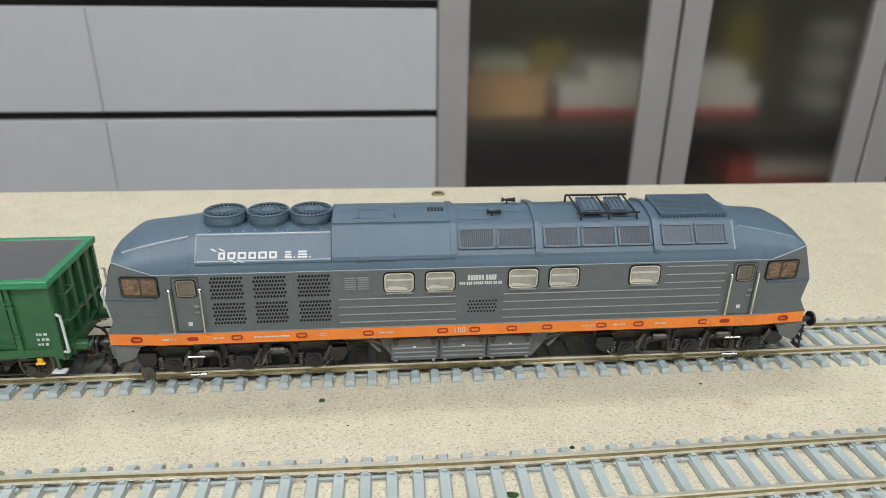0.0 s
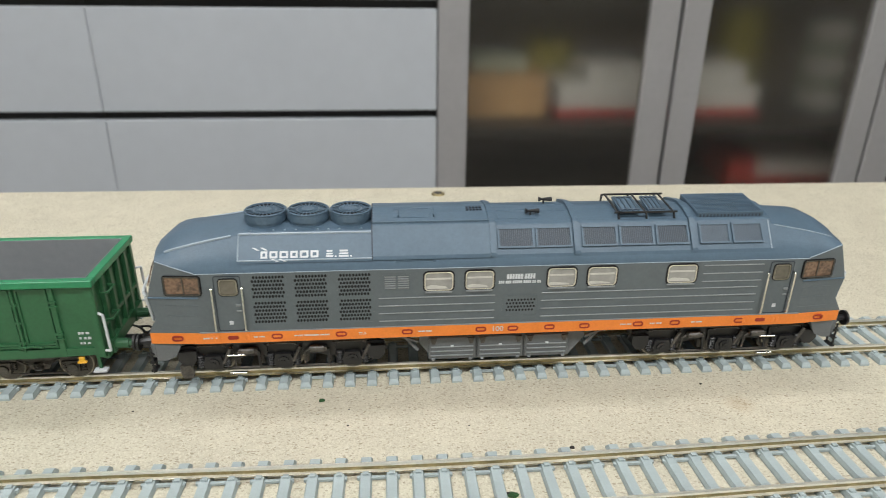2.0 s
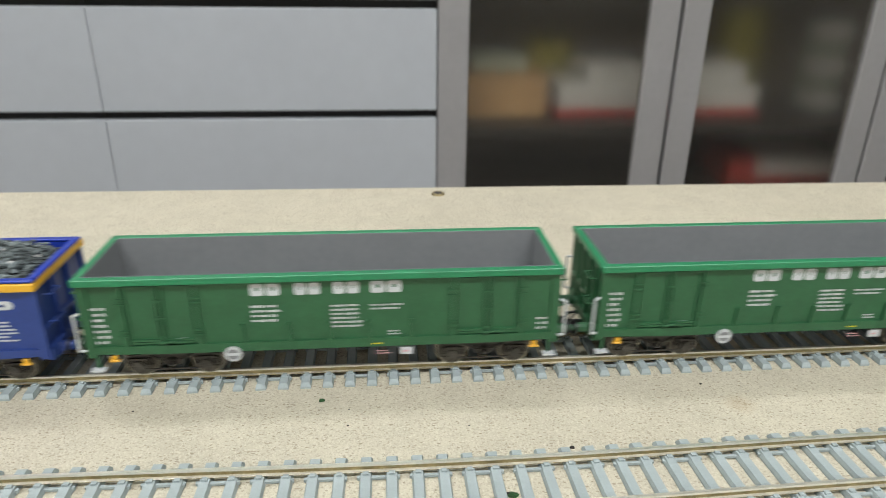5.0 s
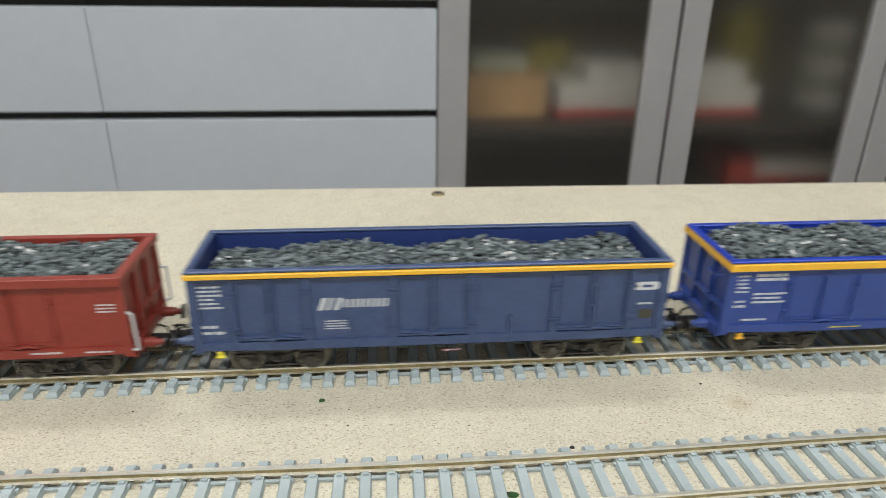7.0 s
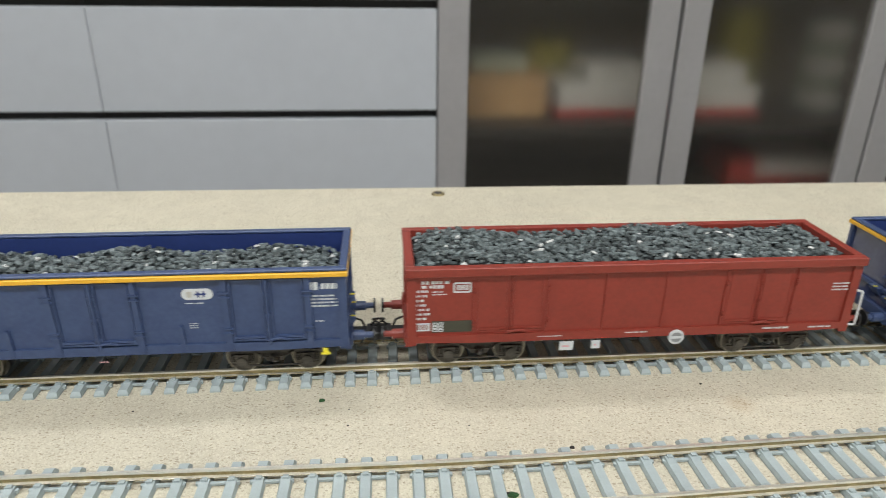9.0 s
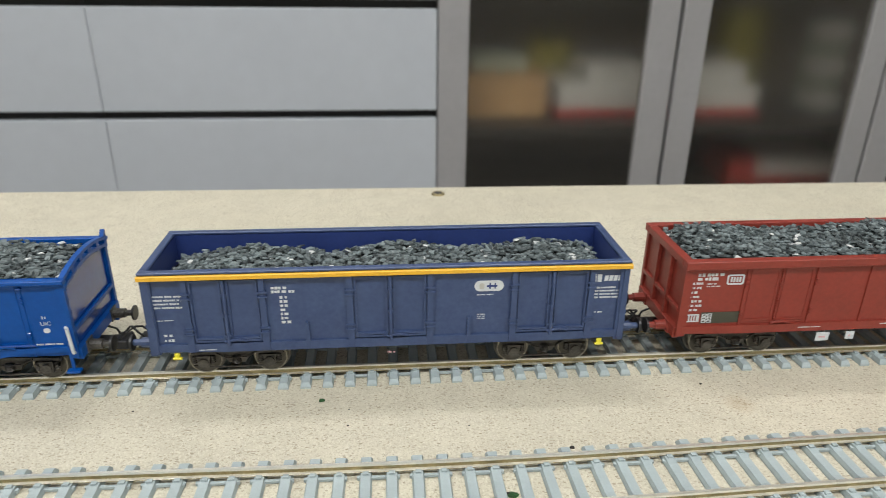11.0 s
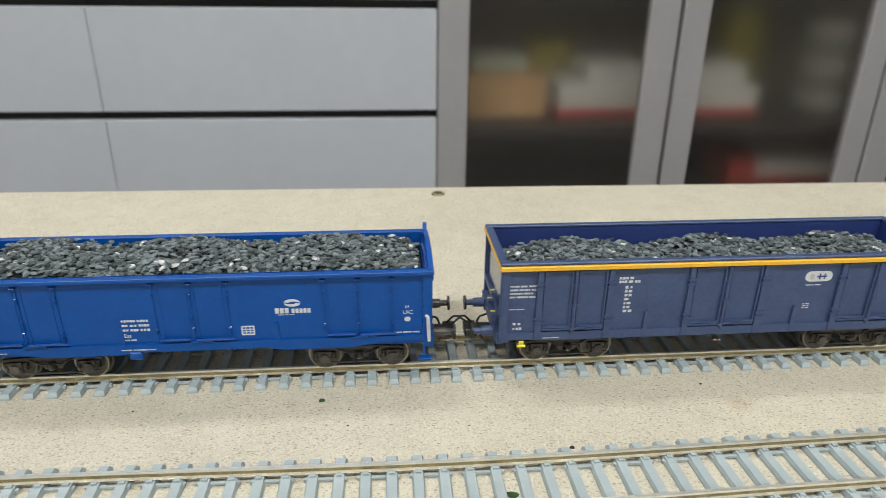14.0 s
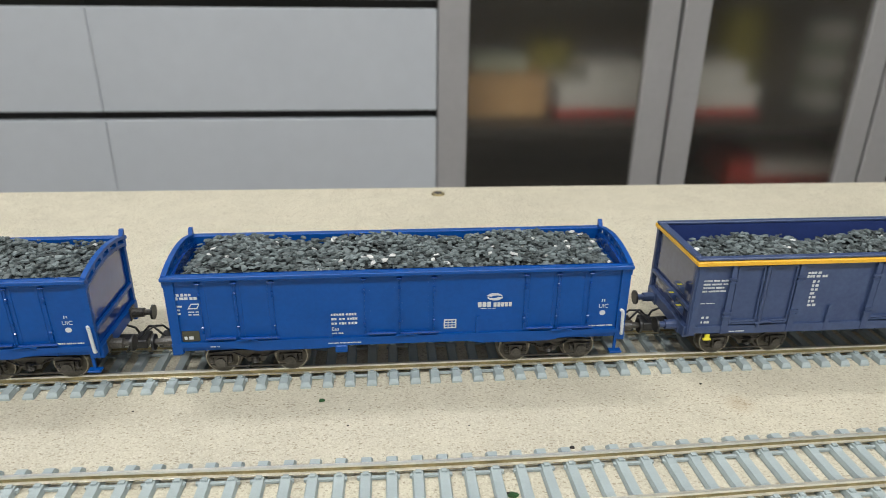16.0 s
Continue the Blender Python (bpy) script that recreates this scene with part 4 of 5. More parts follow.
        for e in SIDE:
            pipe(edge, [(e * (111.2 + nose_lean(body_ring(d)[5][1]) * (1 - d / 16) + nose_bow(body_ring(d)[5][0]) * (1 - d / 16) - d), s * body_ring(d)[5][0], body_ring(d)[5][1]) for d in (0, 2, 4, 7, 11, 15)], 0.2)
            pipe(edge, [(e * (111.2 + nose_lean(body_ring(d)[8][1]) * max(0, 1 - d / 16) + nose_bow(body_ring(d)[8][0]) * max(0, 1 - d / 16) - d), s * body_ring(d)[8][0], body_ring(d)[8][1]) for d in (4, 7, 11, 15, 20, 26)], 0.42 if e < 0 else 0.2)
    part("roof_seam", edge, ROOF_HIGHLIGHT, t, "thin raised roof seams with sheen in their colour")
    # slanted louvres on the roof flanks
    for s in SIDE:
        for x0, x1 in ((-4.7, 6.6), (7.2, 18.6), (21.8, 33.0), (33.7, 44.8), (45.5, 56.2), (59.6, 69.6), (70.4, 80.6)):
            def on(u, lift):
                y, z = -15.2 + 5.0 * u, 42.75 + 6.65 * u
                return (s * -(y - lift * 0.8), z + lift * 0.6)
            holder = B()
            for u0, u1, xa, xb in ((0.10, 0.17, x0, x1), (0.83, 0.90, x0, x1), (0.1, 0.9, x0, x0 + 0.6), (0.1, 0.9, x1 - 0.6, x1)):
                (ya, za), (yb, zb2) = on(u0, 0.1), on(u1, 0.1)
                (yc, zc), (yd, zd) = on(u1, 0.5), on(u0, 0.5)
                slab(holder, [(ya, za), (yb, zb2), (yc, zc), (yd, zd)], xa, xb, "x")
            lv = part("louvre", holder, LOCO_ROOF, louvre_roof, "framed roof louvre")
            (ya, za), (yb, zb2) = on(0.14, -0.2), on(0.86, -0.2)
            (yc, zc), (yd, zd) = on(0.86, 0.17), on(0.14, 0.17)
            part("backing", slab(B(), [(ya, za), (yb, zb2), (yc, zc), (yd, zd)], x0 + 0.4, x1 - 0.4, "x"), GRILLE if x0 < 58 else SLAT, lv)
            slats = B()
            n = 16
            for k in range(n):
                x = x0 + 0.9 + (x1 - x0 - 1.8) * k / (n - 1)
                (ya, za), (yb, zb2) = on(0.16, 0.1), on(0.84, 0.1)
                (yc, zc), (yd, zd) = on(0.84, 0.3), on(0.16, 0.3)
                slab(slats, [(ya, za), (yb, zb2), (yc, zc), (yd, zd)], x - 0.085, x + 0.085, "x")
            part("slats", slats, SLAT, lv)
    # three cooling fans
    for x in (-76.0, -62.9, -49.7):
        bm = B()
        rod(bm, (x, -1.5, 48.6), (x, -1.5, 50.2), 6.1, 40)
        rod(bm, (x, -1.5, 50.2), (x, -1.5, 52.4), 6.45, 40)
        f = part("fan_housing", bm, LOCO_ROOF, t, "round cooling fan housing")
        # Flat black disc: the shade down in the fan is its colour.
        bm = B()
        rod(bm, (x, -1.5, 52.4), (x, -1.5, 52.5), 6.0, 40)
        part("fan_well", bm, HOLE_SHADE_RUBBER, f)
        bm = B()
        for k in range(24):
            a = k * math.tau / 24
            rod(bm, (x + 1.6 * math.cos(a), -1.5 + 1.6 * math.sin(a), 52.75), (x + 6.2 * math.cos(a), -1.5 + 6.2 * math.sin(a), 52.75), 0.2, 5)
        rod(bm, (x, -1.5, 52.5), (x, -1.5, 53.0), 2.0, 20)
        for r in (3.4, 6.2):
            pts = [(x + r * math.cos(a * math.tau / 32), -1.5 + r * math.sin(a * math.tau / 32), 52.75) for a in range(33)]
            pipe(bm, pts, 0.2 if r < 5 else 0.36, 5)
        part("fan_grille", bm, LOCO_ROOF, f, "radial fan grille")
    # roof rack, vent box, horns
    bm = B()
    for x in (33.2, 42.2, 51.2):
        pipe(bm, [(x + 1.2, -9.2, 50.1), (x + 1.0, -8.6, 52.0), (x, 3.4, 54.2), (x - 0.6, 4.6, 53.6), (x - 0.6, 4.8, 51.4)], 0.34)
    for x0, y, z in ((33.0, -8.4, 52.1), (32.2, 3.2, 54.2)):
        pipe(bm, [(x0, y, z), (x0 + 20.4, y, z)], 0.36)
    rack = part("roof_rack", bm, BLACK, t, "black pipe rack on roof")
    for x, w in ((35.2, 6.6), (44.6, 5.6)):
        plate = part("rack_plate", slab(B(), [(-7.4, 51.5), (-7.4, 52.1), (2.2, 53.8), (2.2, 53.2)], x, x + w, "x"), LOCO_ROOF, rack, "blue-grey slatted cover")
        for k in range(4):
            xk = x + 0.5 + k * (w - 1.4) / 3
            part("slat", slab(B(), [(-7.2, 52.1), (-7.2, 52.45), (2.0, 54.1), (2.0, 53.75)], xk, xk + 0.45, "x"), SLAT, plate)
        for y, z in ((-6.6, 52.2), (1.2, 53.6)):
            part("crosspiece", box(B(), x + 0.2, x + w - 0.2, y - 0.35, y + 0.35, z, z + 0.4), SLAT, plate)
    vb = part("vent_box", slab(B(), [(-8.6, 49.4), (-8.6, 51.3), (5.5, 52.8), (5.5, 49.4)], 60.2, 82.0, "x"), LOCO_ROOF, t, "roof vent box with mesh lid")
    part("lid_floor", slab(B(), [(-8.4, 51.33), (-8.4, 51.4), (5.3, 52.86), (5.3, 52.79)], 60.6, 81.6, "x"), GRILLE, vb)
    bm = B()
    rnd = random.Random(77)
    for k in range(26):
        x = 60.7 + k * 0.815
        slab(bm, [(-8.2, 51.35), (-8.2, 51.62), (5.2, 53.05), (5.2, 52.75)], x, x + 0.36, "x")
    for k in range(15):
        y = -8.3 + k * 0.95
        z = 51.35 + (y + 8.6) * 1.5 / 14.1
        for q in range(6):
            if rnd.random() < 0.7:
                box(bm, 60.6 + q * 3.5, 64.1 + q * 3.5, y - 0.2, y + 0.2, z, z + 0.3)
    rim = [(60.3, -8.5), (81.9, -8.5), (81.9, 5.4), (60.3, 5.4)]
    for (xa, ya), (xb, yb) in zip(rim, rim[1:] + rim[:1]):
        pipe(bm, [(xa, ya, 51.5 + (ya + 8.6) * 1.5 / 14.1), (xb, yb, 51.5 + (yb + 8.6) * 1.5 / 14.1)], 0.25)
    part("mesh_lid", bm, LOCO_ROOF, vb)
    bm = B()
    for k in range(18):
        box(bm, 60.9 + k * 1.16, 61.45 + k * 1.16, -8.68, -8.55, 49.75, 51.0)
    part("vent_slots", bm, GRILLE, vb)
    # hatch outlines, deck screws and grooves on the roof
    for x0, x1, y0, y1 in ((-36.5, -25.4, -6.6, -1.6), (-3.8, 8.0, -7.4, -2.6), (8.8, 18.4, -3.6, 1.2)):
        ring = [(x, y, float(np.interp(abs(y), [0, 4, 8.2], [52.4, 51.9, 50.7])) - (0.55 if x0 > -10 else 0)) for x, y in ((x0, y0), (x1, y0), (x1, y1), (x0, y1), (x0, y0))]
        part("hatch_outline", pipe(B(), ring, 0.15), LOCO_ROOF, t)
    screw = None
    for x in (-79.5, -72.8, -69.4, -66.0, -59.6, -56.3, -53.0, -46.4):
        if screw is None:
            screw = part("deck_screw", rod(B(), (0, 0, 0), (0, 0, 0.3), 0.3, 8), ROOF_HIGHLIGHT, t, at=(x, -8.9, 48.65)).data
        else:
            part("deck_screw", screw, None, t, at=(x, -8.9, 48.65))
    for x in (-43.1, -6.95):
        part("groove", slab(B(), [(y * 1.003, z + 0.06) for y, z in hood_poly], x - 0.16, x + 0.16, "x"), GRILLE, t)
    for x, y, z in ((5.8, -5.5, 52.2), (12.0, 3.5, 52.9)):
        bm = B()
        rod(bm, (x, y, z), (x + 3.6, y, z), 0.35, 8, 0.8)
        rod(bm, (x, y, z), (x - 0.8, y, z), 0.5, 8, 0.9)
        box(bm, x + 0.6, x + 1.1, y - 0.25, y + 0.25, z - 1.5, z)
        part("horn", bm, BLACK, t, "small black roof horn")
    # sides: windows, doors, grilles, ribs, rails
    for s in SIDE:
        ys = 16.8
        for x0, x1, z0, z1 in ((-27.5, -18.6, 30.8, 37.1), (-14.8, -6.0, 30.9, 37.2), (10.9, 19.9, 31.0, 37.4), (23.7, 32.9, 31.0, 37.4), (49.4, 58.9, 31.1, 37.4)):
            w = window(t, x0, x1, z0, z1, s, ys, PALE_GLASS, CHROME, 1.3)
            bm = B()
            a, b = sorted((s * (ys + 0.02), s * (ys + 0.1)))
            tall = 2.2 + 1.1 * math.sin(x0)
            box(bm, x0 + 0.6, x1 - 0.6, a, b, z0 + 3.7, z0 + 4.3)
            slab(bm, [(x0 + 0.6, z0 + 0.6), (x1 - 1.6, z0 + 0.6), (x1 - 2.4, z0 + tall), (x0 + 2.0, z0 + tall + 0.5), (x0 + 0.6, z0 + 1.4)], a, b)
            part("cabin_fitting", bm, CREAM, w, "pale cabin fittings behind glass")
            a, b = sorted((s * (ys - 0.1), s * (ys + 0.6)))
            part("drip_sill", box(B(), x0 + 0.3, x1 - 0.3, a, b, z0 - 0.6, z0 - 0.2), LOCO_LINE, w)
        for xd in (-86.5, 87.2):
            bm = B()
            a, b = sorted((s * (ys - 0.1), s * (ys + 0.12)))
            rim_ring(bm, rounded(xd - 4.0, xd + 4.0, 19.0, 37.6, 0.7), rounded(xd - 3.75, xd + 3.75, 19.25, 37.35, 0.6), a, b)
            d = part("door", bm, GRILLE, t, "narrow cab door with window")
            window(d, xd - 2.5, xd + 2.9, 31.2, 36.5, s, ys, DOOR_GLASS, TYRE, 1.0, 0.3)
            bm = B()
            box(bm, xd + 2.0, xd + 3.4, *sorted((s * ys, s * (ys + 0.5))), 27.6, 28.2)
            box(bm, xd + 2.0, xd + 3.4, *sorted((s * ys, s * (ys + 0.35))), 25.6, 26.0)
            part("door_handle", bm, LOCO_LINE, d)
            part("plate", box(B(), xd - 0.6, xd + 0.6, *sorted((s * ys, s * (ys + 0.15))), 21.2, 22.4), WHITE, d)
            for e in (-4.6, 4.3):
                grab(t, [(xd + e, s * ys, 34.0), (xd + e, s * (ys + 1.0), 33.7), (xd + e, s * (ys + 1.0), 19.6), (xd + e, s * ys, 19.2)], CHROME, 0.34)
        # No holes are cut; flush black patches carry their inner shade.
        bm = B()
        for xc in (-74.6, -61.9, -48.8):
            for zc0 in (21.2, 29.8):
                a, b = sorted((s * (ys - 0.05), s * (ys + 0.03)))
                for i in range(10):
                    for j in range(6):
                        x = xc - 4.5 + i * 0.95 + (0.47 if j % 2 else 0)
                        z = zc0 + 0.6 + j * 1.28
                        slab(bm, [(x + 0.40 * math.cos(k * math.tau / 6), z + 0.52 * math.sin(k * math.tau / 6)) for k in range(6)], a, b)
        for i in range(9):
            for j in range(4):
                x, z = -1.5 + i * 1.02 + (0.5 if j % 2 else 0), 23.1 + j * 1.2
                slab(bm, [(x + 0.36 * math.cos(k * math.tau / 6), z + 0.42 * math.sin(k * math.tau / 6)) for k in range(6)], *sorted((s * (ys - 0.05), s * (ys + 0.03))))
        part("perforation", bm, HOLE_SHADE_RUBBER, t, "rows of flush black patches as shade of vent holes", kind="stuff")
        bm = B()
        for xc in (-74.6, -61.9, -48.8):
            a, b = sorted((s * (ys - 0.1), s * (ys + 0.09)))
            rim_ring(bm, rounded(xc - 5.6, xc + 5.6, 20.4, 28.9, 0.5), rounded(xc - 5.35, xc + 5.35, 20.65, 28.65, 0.4), a, b)
            rim_ring(bm, rounded(xc - 5.6, xc + 5.6, 29.2, 37.6, 0.5), rounded(xc - 5.35, xc + 5.35, 29.45, 37.35, 0.4), a, b)
        rim_ring(bm, rounded(-3.0, 8.2, 21.0, 28.3, 0.8), rounded(-2.7, 7.9, 21.3, 28.0, 0.6), *sorted((s * (ys - 0.1), s * (ys + 0.12))))
        part("grille_panel", bm, LOCO_SIDE, t, kind="stuff")
        bm = B()
        rim_ring(bm, rounded(-40.2, -31.6, 31.2, 36.7, 0.5), rounded(-39.8, -32.0, 31.6, 36.3, 0.4), *sorted((s * (ys - 0.1), s * (ys + 0.15))))
        lo2 = part("side_louvre", bm, LOCO_SIDE, t)
        bm = B()
        for k in range(6):
            for x0, x1 in ((-39.6, -36.2), (-35.6, -32.2)):
                box(bm, x0, x1, *sorted((s * (ys - 0.05), s * (ys + 0.2))), 31.9 + k * 0.75, 32.25 + k * 0.75)
        part("slats", bm, LOCO_LINE, lo2)
        for x0, x1, zs in ((-41.6, -5.4, (20.6, 23.3, 25.9, 28.6)), (9.4, 80.2, (20.6, 23.4, 26.2, 28.9)), (61.2, 81.0, (31.2, 34.0, 36.8)), ):
            for z in zs:
                a, b = sorted((s * (ys - 0.15), s * (ys + 0.26)))
                part("rib", box(B(), x0, x1, a, b, z - 0.17, z + 0.17, 0.06), LOCO_LINE, t)
        # cab windows and belt line
        for e in SIDE:
            w = window(t, -5.4 - 0.5 * e, 5.4 - 0.5 * e, 31.5, 37.6, s, 0.1, CAB_GLASS, STEEL, 0.7, 0.28)
            part("window_bar", box(B(), e * -0.8 - 0.15, e * -0.8 + 0.15, *sorted((s * 0.1, s * 0.4)), 31.9, 37.2), STEEL, w)
            w.location = (e * 100.2 * MM, s * 16.36 * MM, 0)
            w.rotation_euler = (0, 0, -s * e * radians(5.0))
            for z in (20.8, 24.4, 28.0):
                pts = [(e * (111.2 + nose_lean(z) * (1 - d / 16) - d), s * (body_ring(d)[0][0] + 0.03), z) for d in (4.5, 7, 9, 11, 13, 15.5)]
                part("rib", pipe(B(), pts, 0.1), LOCO_SIDE, t)
            bm = B()
            pipe(bm, [(e * 95.5, s * 16.8, 30.4), (e * 103, s * 16.15, 30.4), (e * (111.0 + nose_lean(30.4)), s * 15.45, 30.4)], 0.3)
            part("belt_line", bm, LOCO_ROOF, t)
    # lettering as plain blocks
    for x0, z0, w, h, gaps in ((-1.9, 34.0, 0.86, 1.7, (5,)), (-4.4, 32.5, 0.62, 0.95, (2, 5, 10, 14, 16, 18))):
        bm = B()
        x, n = x0, 0
        for k in range(10 if h > 1.5 else 19):
            box(bm, x, x + w * 0.78, -16.9, -16.8, z0, z0 + h)
            x += w
            if k in gaps:
                x += w * 0.5
        part("number_mark", bm, WHITE, t, "white number print as bars")

    def flank(x, u):
        """A point on the fan deck's near slope."""
        return (x, -15.9 + 5.3 * u - 0.12, 42.0 + 6.2 * u + 0.1)
    bm = B()

    def patch(x0, x1, u0, u1, lean=0.0):
        vs = [bm.verts.new(flank(x, u)) for x, u in ((x0, u0), (x1, u0), (x1 + lean, u1), (x0 + lean, u1))]
        f = bm.faces.new(vs)
        g = bmesh.ops.extrude_face_region(bm, geom=[f])
        for v in g["geom"]:
            if isinstance(v, bmesh.types.BMVert):
                v.co += Vector((0, 0.08, -0.08))
    x = -76.2
    for w in (2.6, 2.9, 3.1, 2.8, 3.1, 2.9):
        # each block has a slot, so it reads as print of its weight
        patch(x, x + 0.6, 0.06, 0.33)
        patch(x + w - 1.2, x + w - 0.6, 0.06, 0.33)
        patch(x + 0.6, x + w - 1.2, 0.26, 0.33)
        patch(x + 0.6, x + w - 1.2, 0.06, 0.13)
        x += w + 0.05
    x += 1.6
    for w in (2.6, 1.2, 3.4, 0.9):
        if w > 2:
            patch(x, x + w - 0.5, 0.06, 0.13)
            patch(x + 0.1, x + w - 0.6, 0.16, 0.22)
            patch(x + 0.2, x + w - 0.7, 0.26, 0.33)
        else:
            patch(x, x + 0.5, 0.06, 0.11)
        x += w
    for x0 in (-77.4, -75.0):
        patch(x0, x0 + 0.9, 0.37, 0.48, -1.5)
    for x0 in (-71.6, -69.4):
        patch(x0, x0 + 0.9, -0.07, 0.03, -1.5)
    part("owner_mark", bm, WHITE, t, "white owner mark on the roof flank")
    # noses: windscreens, white grab rails, lamps, ploughs
    for e in SIDE:
        for q in SIDE:
            bm = B()
            pts = []
            for y, z in ((q * 1.2, 32.6), (q * 11.8, 32.6), (q * 11.6, 39.2), (q * 1.2, 39.2)):
                pts.append((e * (111.2 + nose_lean(z) + nose_bow(y) + 0.3), y, z))
            vs = [bm.verts.new(p) for p in pts] + [bm.verts.new((p[0] - e * 0.4, p[1], p[2])) for p in pts]
            fs = [bm.faces.new(vs[:4]), bm.faces.new(vs[4:])] + [bm.faces.new((vs[i], vs[(i + 1) % 4], vs[4 + (i + 1) % 4], vs[4 + i])) for i in range(4)]
            bmesh.ops.recalc_face_normals(bm, faces=fs)
            part("windscreen", bm, CAB_GLASS, t, "brown tinted windscreen with reflections in its colour")
            bm = B()
            bar = [(e * (112.2 + nose_lean(30.6) + nose_bow(y)), q * y, 30.9) for y in (0.3, 4, 8, 11, 12.6)]
            leg = [(e * (112.0 + nose_lean(z) + nose_bow(13)), q * 13.0, z) for z in (29.8, 26, 22)]
            pipe(bm, bar + leg + [(e * 110.8, q * 12.8, 21.4)], 0.42)
            part("nose_rail", bm, WHITE, t, "white nose handrail")
            bm = B()
            rod(bm, (e * 111.6, q * 8.5, 25.5), (e * 113.8, q * 8.5, 25.5), 1.7, 16)
            part("headlight", bm, CHROME, t, "round headlight")
            buffer_part(t, e * 111.7, e, q * 10.1, 12.4, 7.2, BLACK)
            bm = B()
            slab(bm, [(e * 111.2, 14.6), (e * 102.5, 14.6), (e * 105, 9.6), (e * 108.0, 8.2), (e * 110.8, 8.2)], q * 14.6 - 0.8, q * 14.6 + 0.8)
            part("step_bracket", bm, TANK, t)
            bm = B()
            for yy in (q * 13.0, q * 16.0):
                rod(bm, (e * 112.2, yy, 13.5), (e * 112.2, yy, 4.6), 0.35, 6)
            for z in (5.0, 8.0, 11.0):
                box(bm, e * 112.2 - 0.8, e * 112.2 + 0.8, *sorted((q * 12.8, q * 16.2)), z - 0.25, z + 0.25)
            part("ladder", bm, BLACK, t)
        part("buffer_beam", box(B(), *sorted((e * 110.6, e * 112.2)), -15.6, 15.6, 9.6, 14.65, 0.3), TANK, t)
        coupling(t, e * 111.8, e, 7.0)
    # fuel tank between the bogies
    bm = B()
    slab(bm, [(-29, 14.6), (-29, 10.6), (-24.5, 4.0), (20.5, 4.0), (25.5, 10.6), (25.5, 14.6)], -13.6, 13.6)
    tank = part("fuel_tank", bm, TANK, t, "mid grey tank with boxes")
    for s in SIDE:
        for x0, x1 in ((-26.0, -10.6), (-10.0, 5.0), (5.6, 20.2)):
            bm = B()
            box(bm, x0, x1, *sorted((s * 13.5, s * 14.6)), 4.5, 12.6, 0.3)
            b = part("equipment_box", bm, TANK, tank)
            for z in (5.8, 7.4, 9.0):
                part("ridge", box(B(), x0 + 0.8, x1 - 0.8, *sorted((s * 14.5, s * 14.95)), z, z + 0.32), LOCO_LINE, b)
            for xx in (x0 + 1.6, x1 - 1.6):
                part("lug", slab(B(), [(xx - 1.1, 12.4), (xx + 1.1, 12.4), (xx + 0.5, 10.4), (xx - 0.5, 10.4)], *sorted((s * 14.4, s * 15.1))), STEEL, b)
                part("foot", box(B(), xx - 0.5, xx + 0.5, *sorted((s * 14.4, s * 15.0)), 4.3, 4.9), LOCO_LINE, b)
            part("label_plate", box(B(), (x0 + x1) / 2 - 0.5, (x0 + x1) / 2 + 0.5, *sorted((s * 14.8, s * 14.95)), 9.3, 9.9), WHITE, b)
        for e, xe in ((-1, -29.5), (1, 25.8)):
            bm = B()
            pipe(bm, [(xe, s * 13.8, 11.0), (xe + e * 4, s * 14.2, 13.0), (xe + e * 7.5, s * 14.2, 13.9)], 0.6)
            pipe(bm, [(xe, s * 13.8, 8.0), (xe + e * 4, s * 14.2, 13.0)], 0.6)
            part("brace", bm, TANK, tank)
    # bogies
    for xb in (-72.4, 74.2):
        bg = part("bogie", box(B(), -31, 31, -11.5, 11.5, 7.0, 13.4, 0.5), BLACK, t, "black three-axle bogie", (xb, 0, 0))
        for s in SIDE:
            bm = B()
            slab(bm, [(-33, 8.4), (-32, 11.4), (-26, 12.2), (26, 12.2), (32, 11.4), (33, 8.4), (27, 7.2), (15, 6.6), (11, 7.6), (-11, 7.6), (-15, 6.6), (-27, 7.2)], s * 12.6 - 0.6, s * 12.6 + 0.6)
            for x in (-27, -16, -5.5, 5.5, 16, 27):
                box(bm, x - 0.5, x + 0.5, *sorted((s * 13.0, s * 13.8)), 7.4, 11.8)
            part("side_frame", bm, BLACK, bg)
            for x in (-21.8, 0, 21.8):
                bm = B()
                slab(bm, [(x - 2.6, 3.9), (x + 2.6, 3.9), (x + 3.2, 6.0), (x + 2.3, 8.6), (x - 2.3, 8.6), (x - 3.2, 6.0)], s * 13.6 - 1.1, s * 13.6 + 1.1)
                rod(bm, (x, s * 14.5, 6.1), (x, s * 15.2, 6.1), 1.8, 14)
                rod(bm, (x, s * 15.1, 6.1), (x, s * 15.5, 6.1), 0.8, 8)
                part("axle_box", bm, BLACK, bg)
                part("damper", rod(B(), (x + 3.2, s * 14.6, 6.0), (x + 5.6, s * 14.6, 11.4), 0.55, 8), DIRTY, bg)
                part("bracket", pipe(B(), [(x - 4.6, s * 14.2, 11.9), (x - 3.8, s * 14.9, 12.8), (x + 3.4, s * 14.9, 12.8), (x + 4.4, s * 14.2, 11.9)], 0.32), DIRTY, bg)
                for k in SIDE:
                    part("spring", coil(B(), x + k * 4.1, s * 13.7, 4.4, 8.8, 1.25, 5, 10), BLACK, bg)
                    part("brake_shoe", slab(B(), [(x + k * 6.6, 3.2), (x + k * 7.6, 3.4), (x + k * 7.9, 7.0), (x + k * 6.9, 7.2)], s * 10.4 - 0.8, s * 10.4 + 0.8), DIRTY, bg)
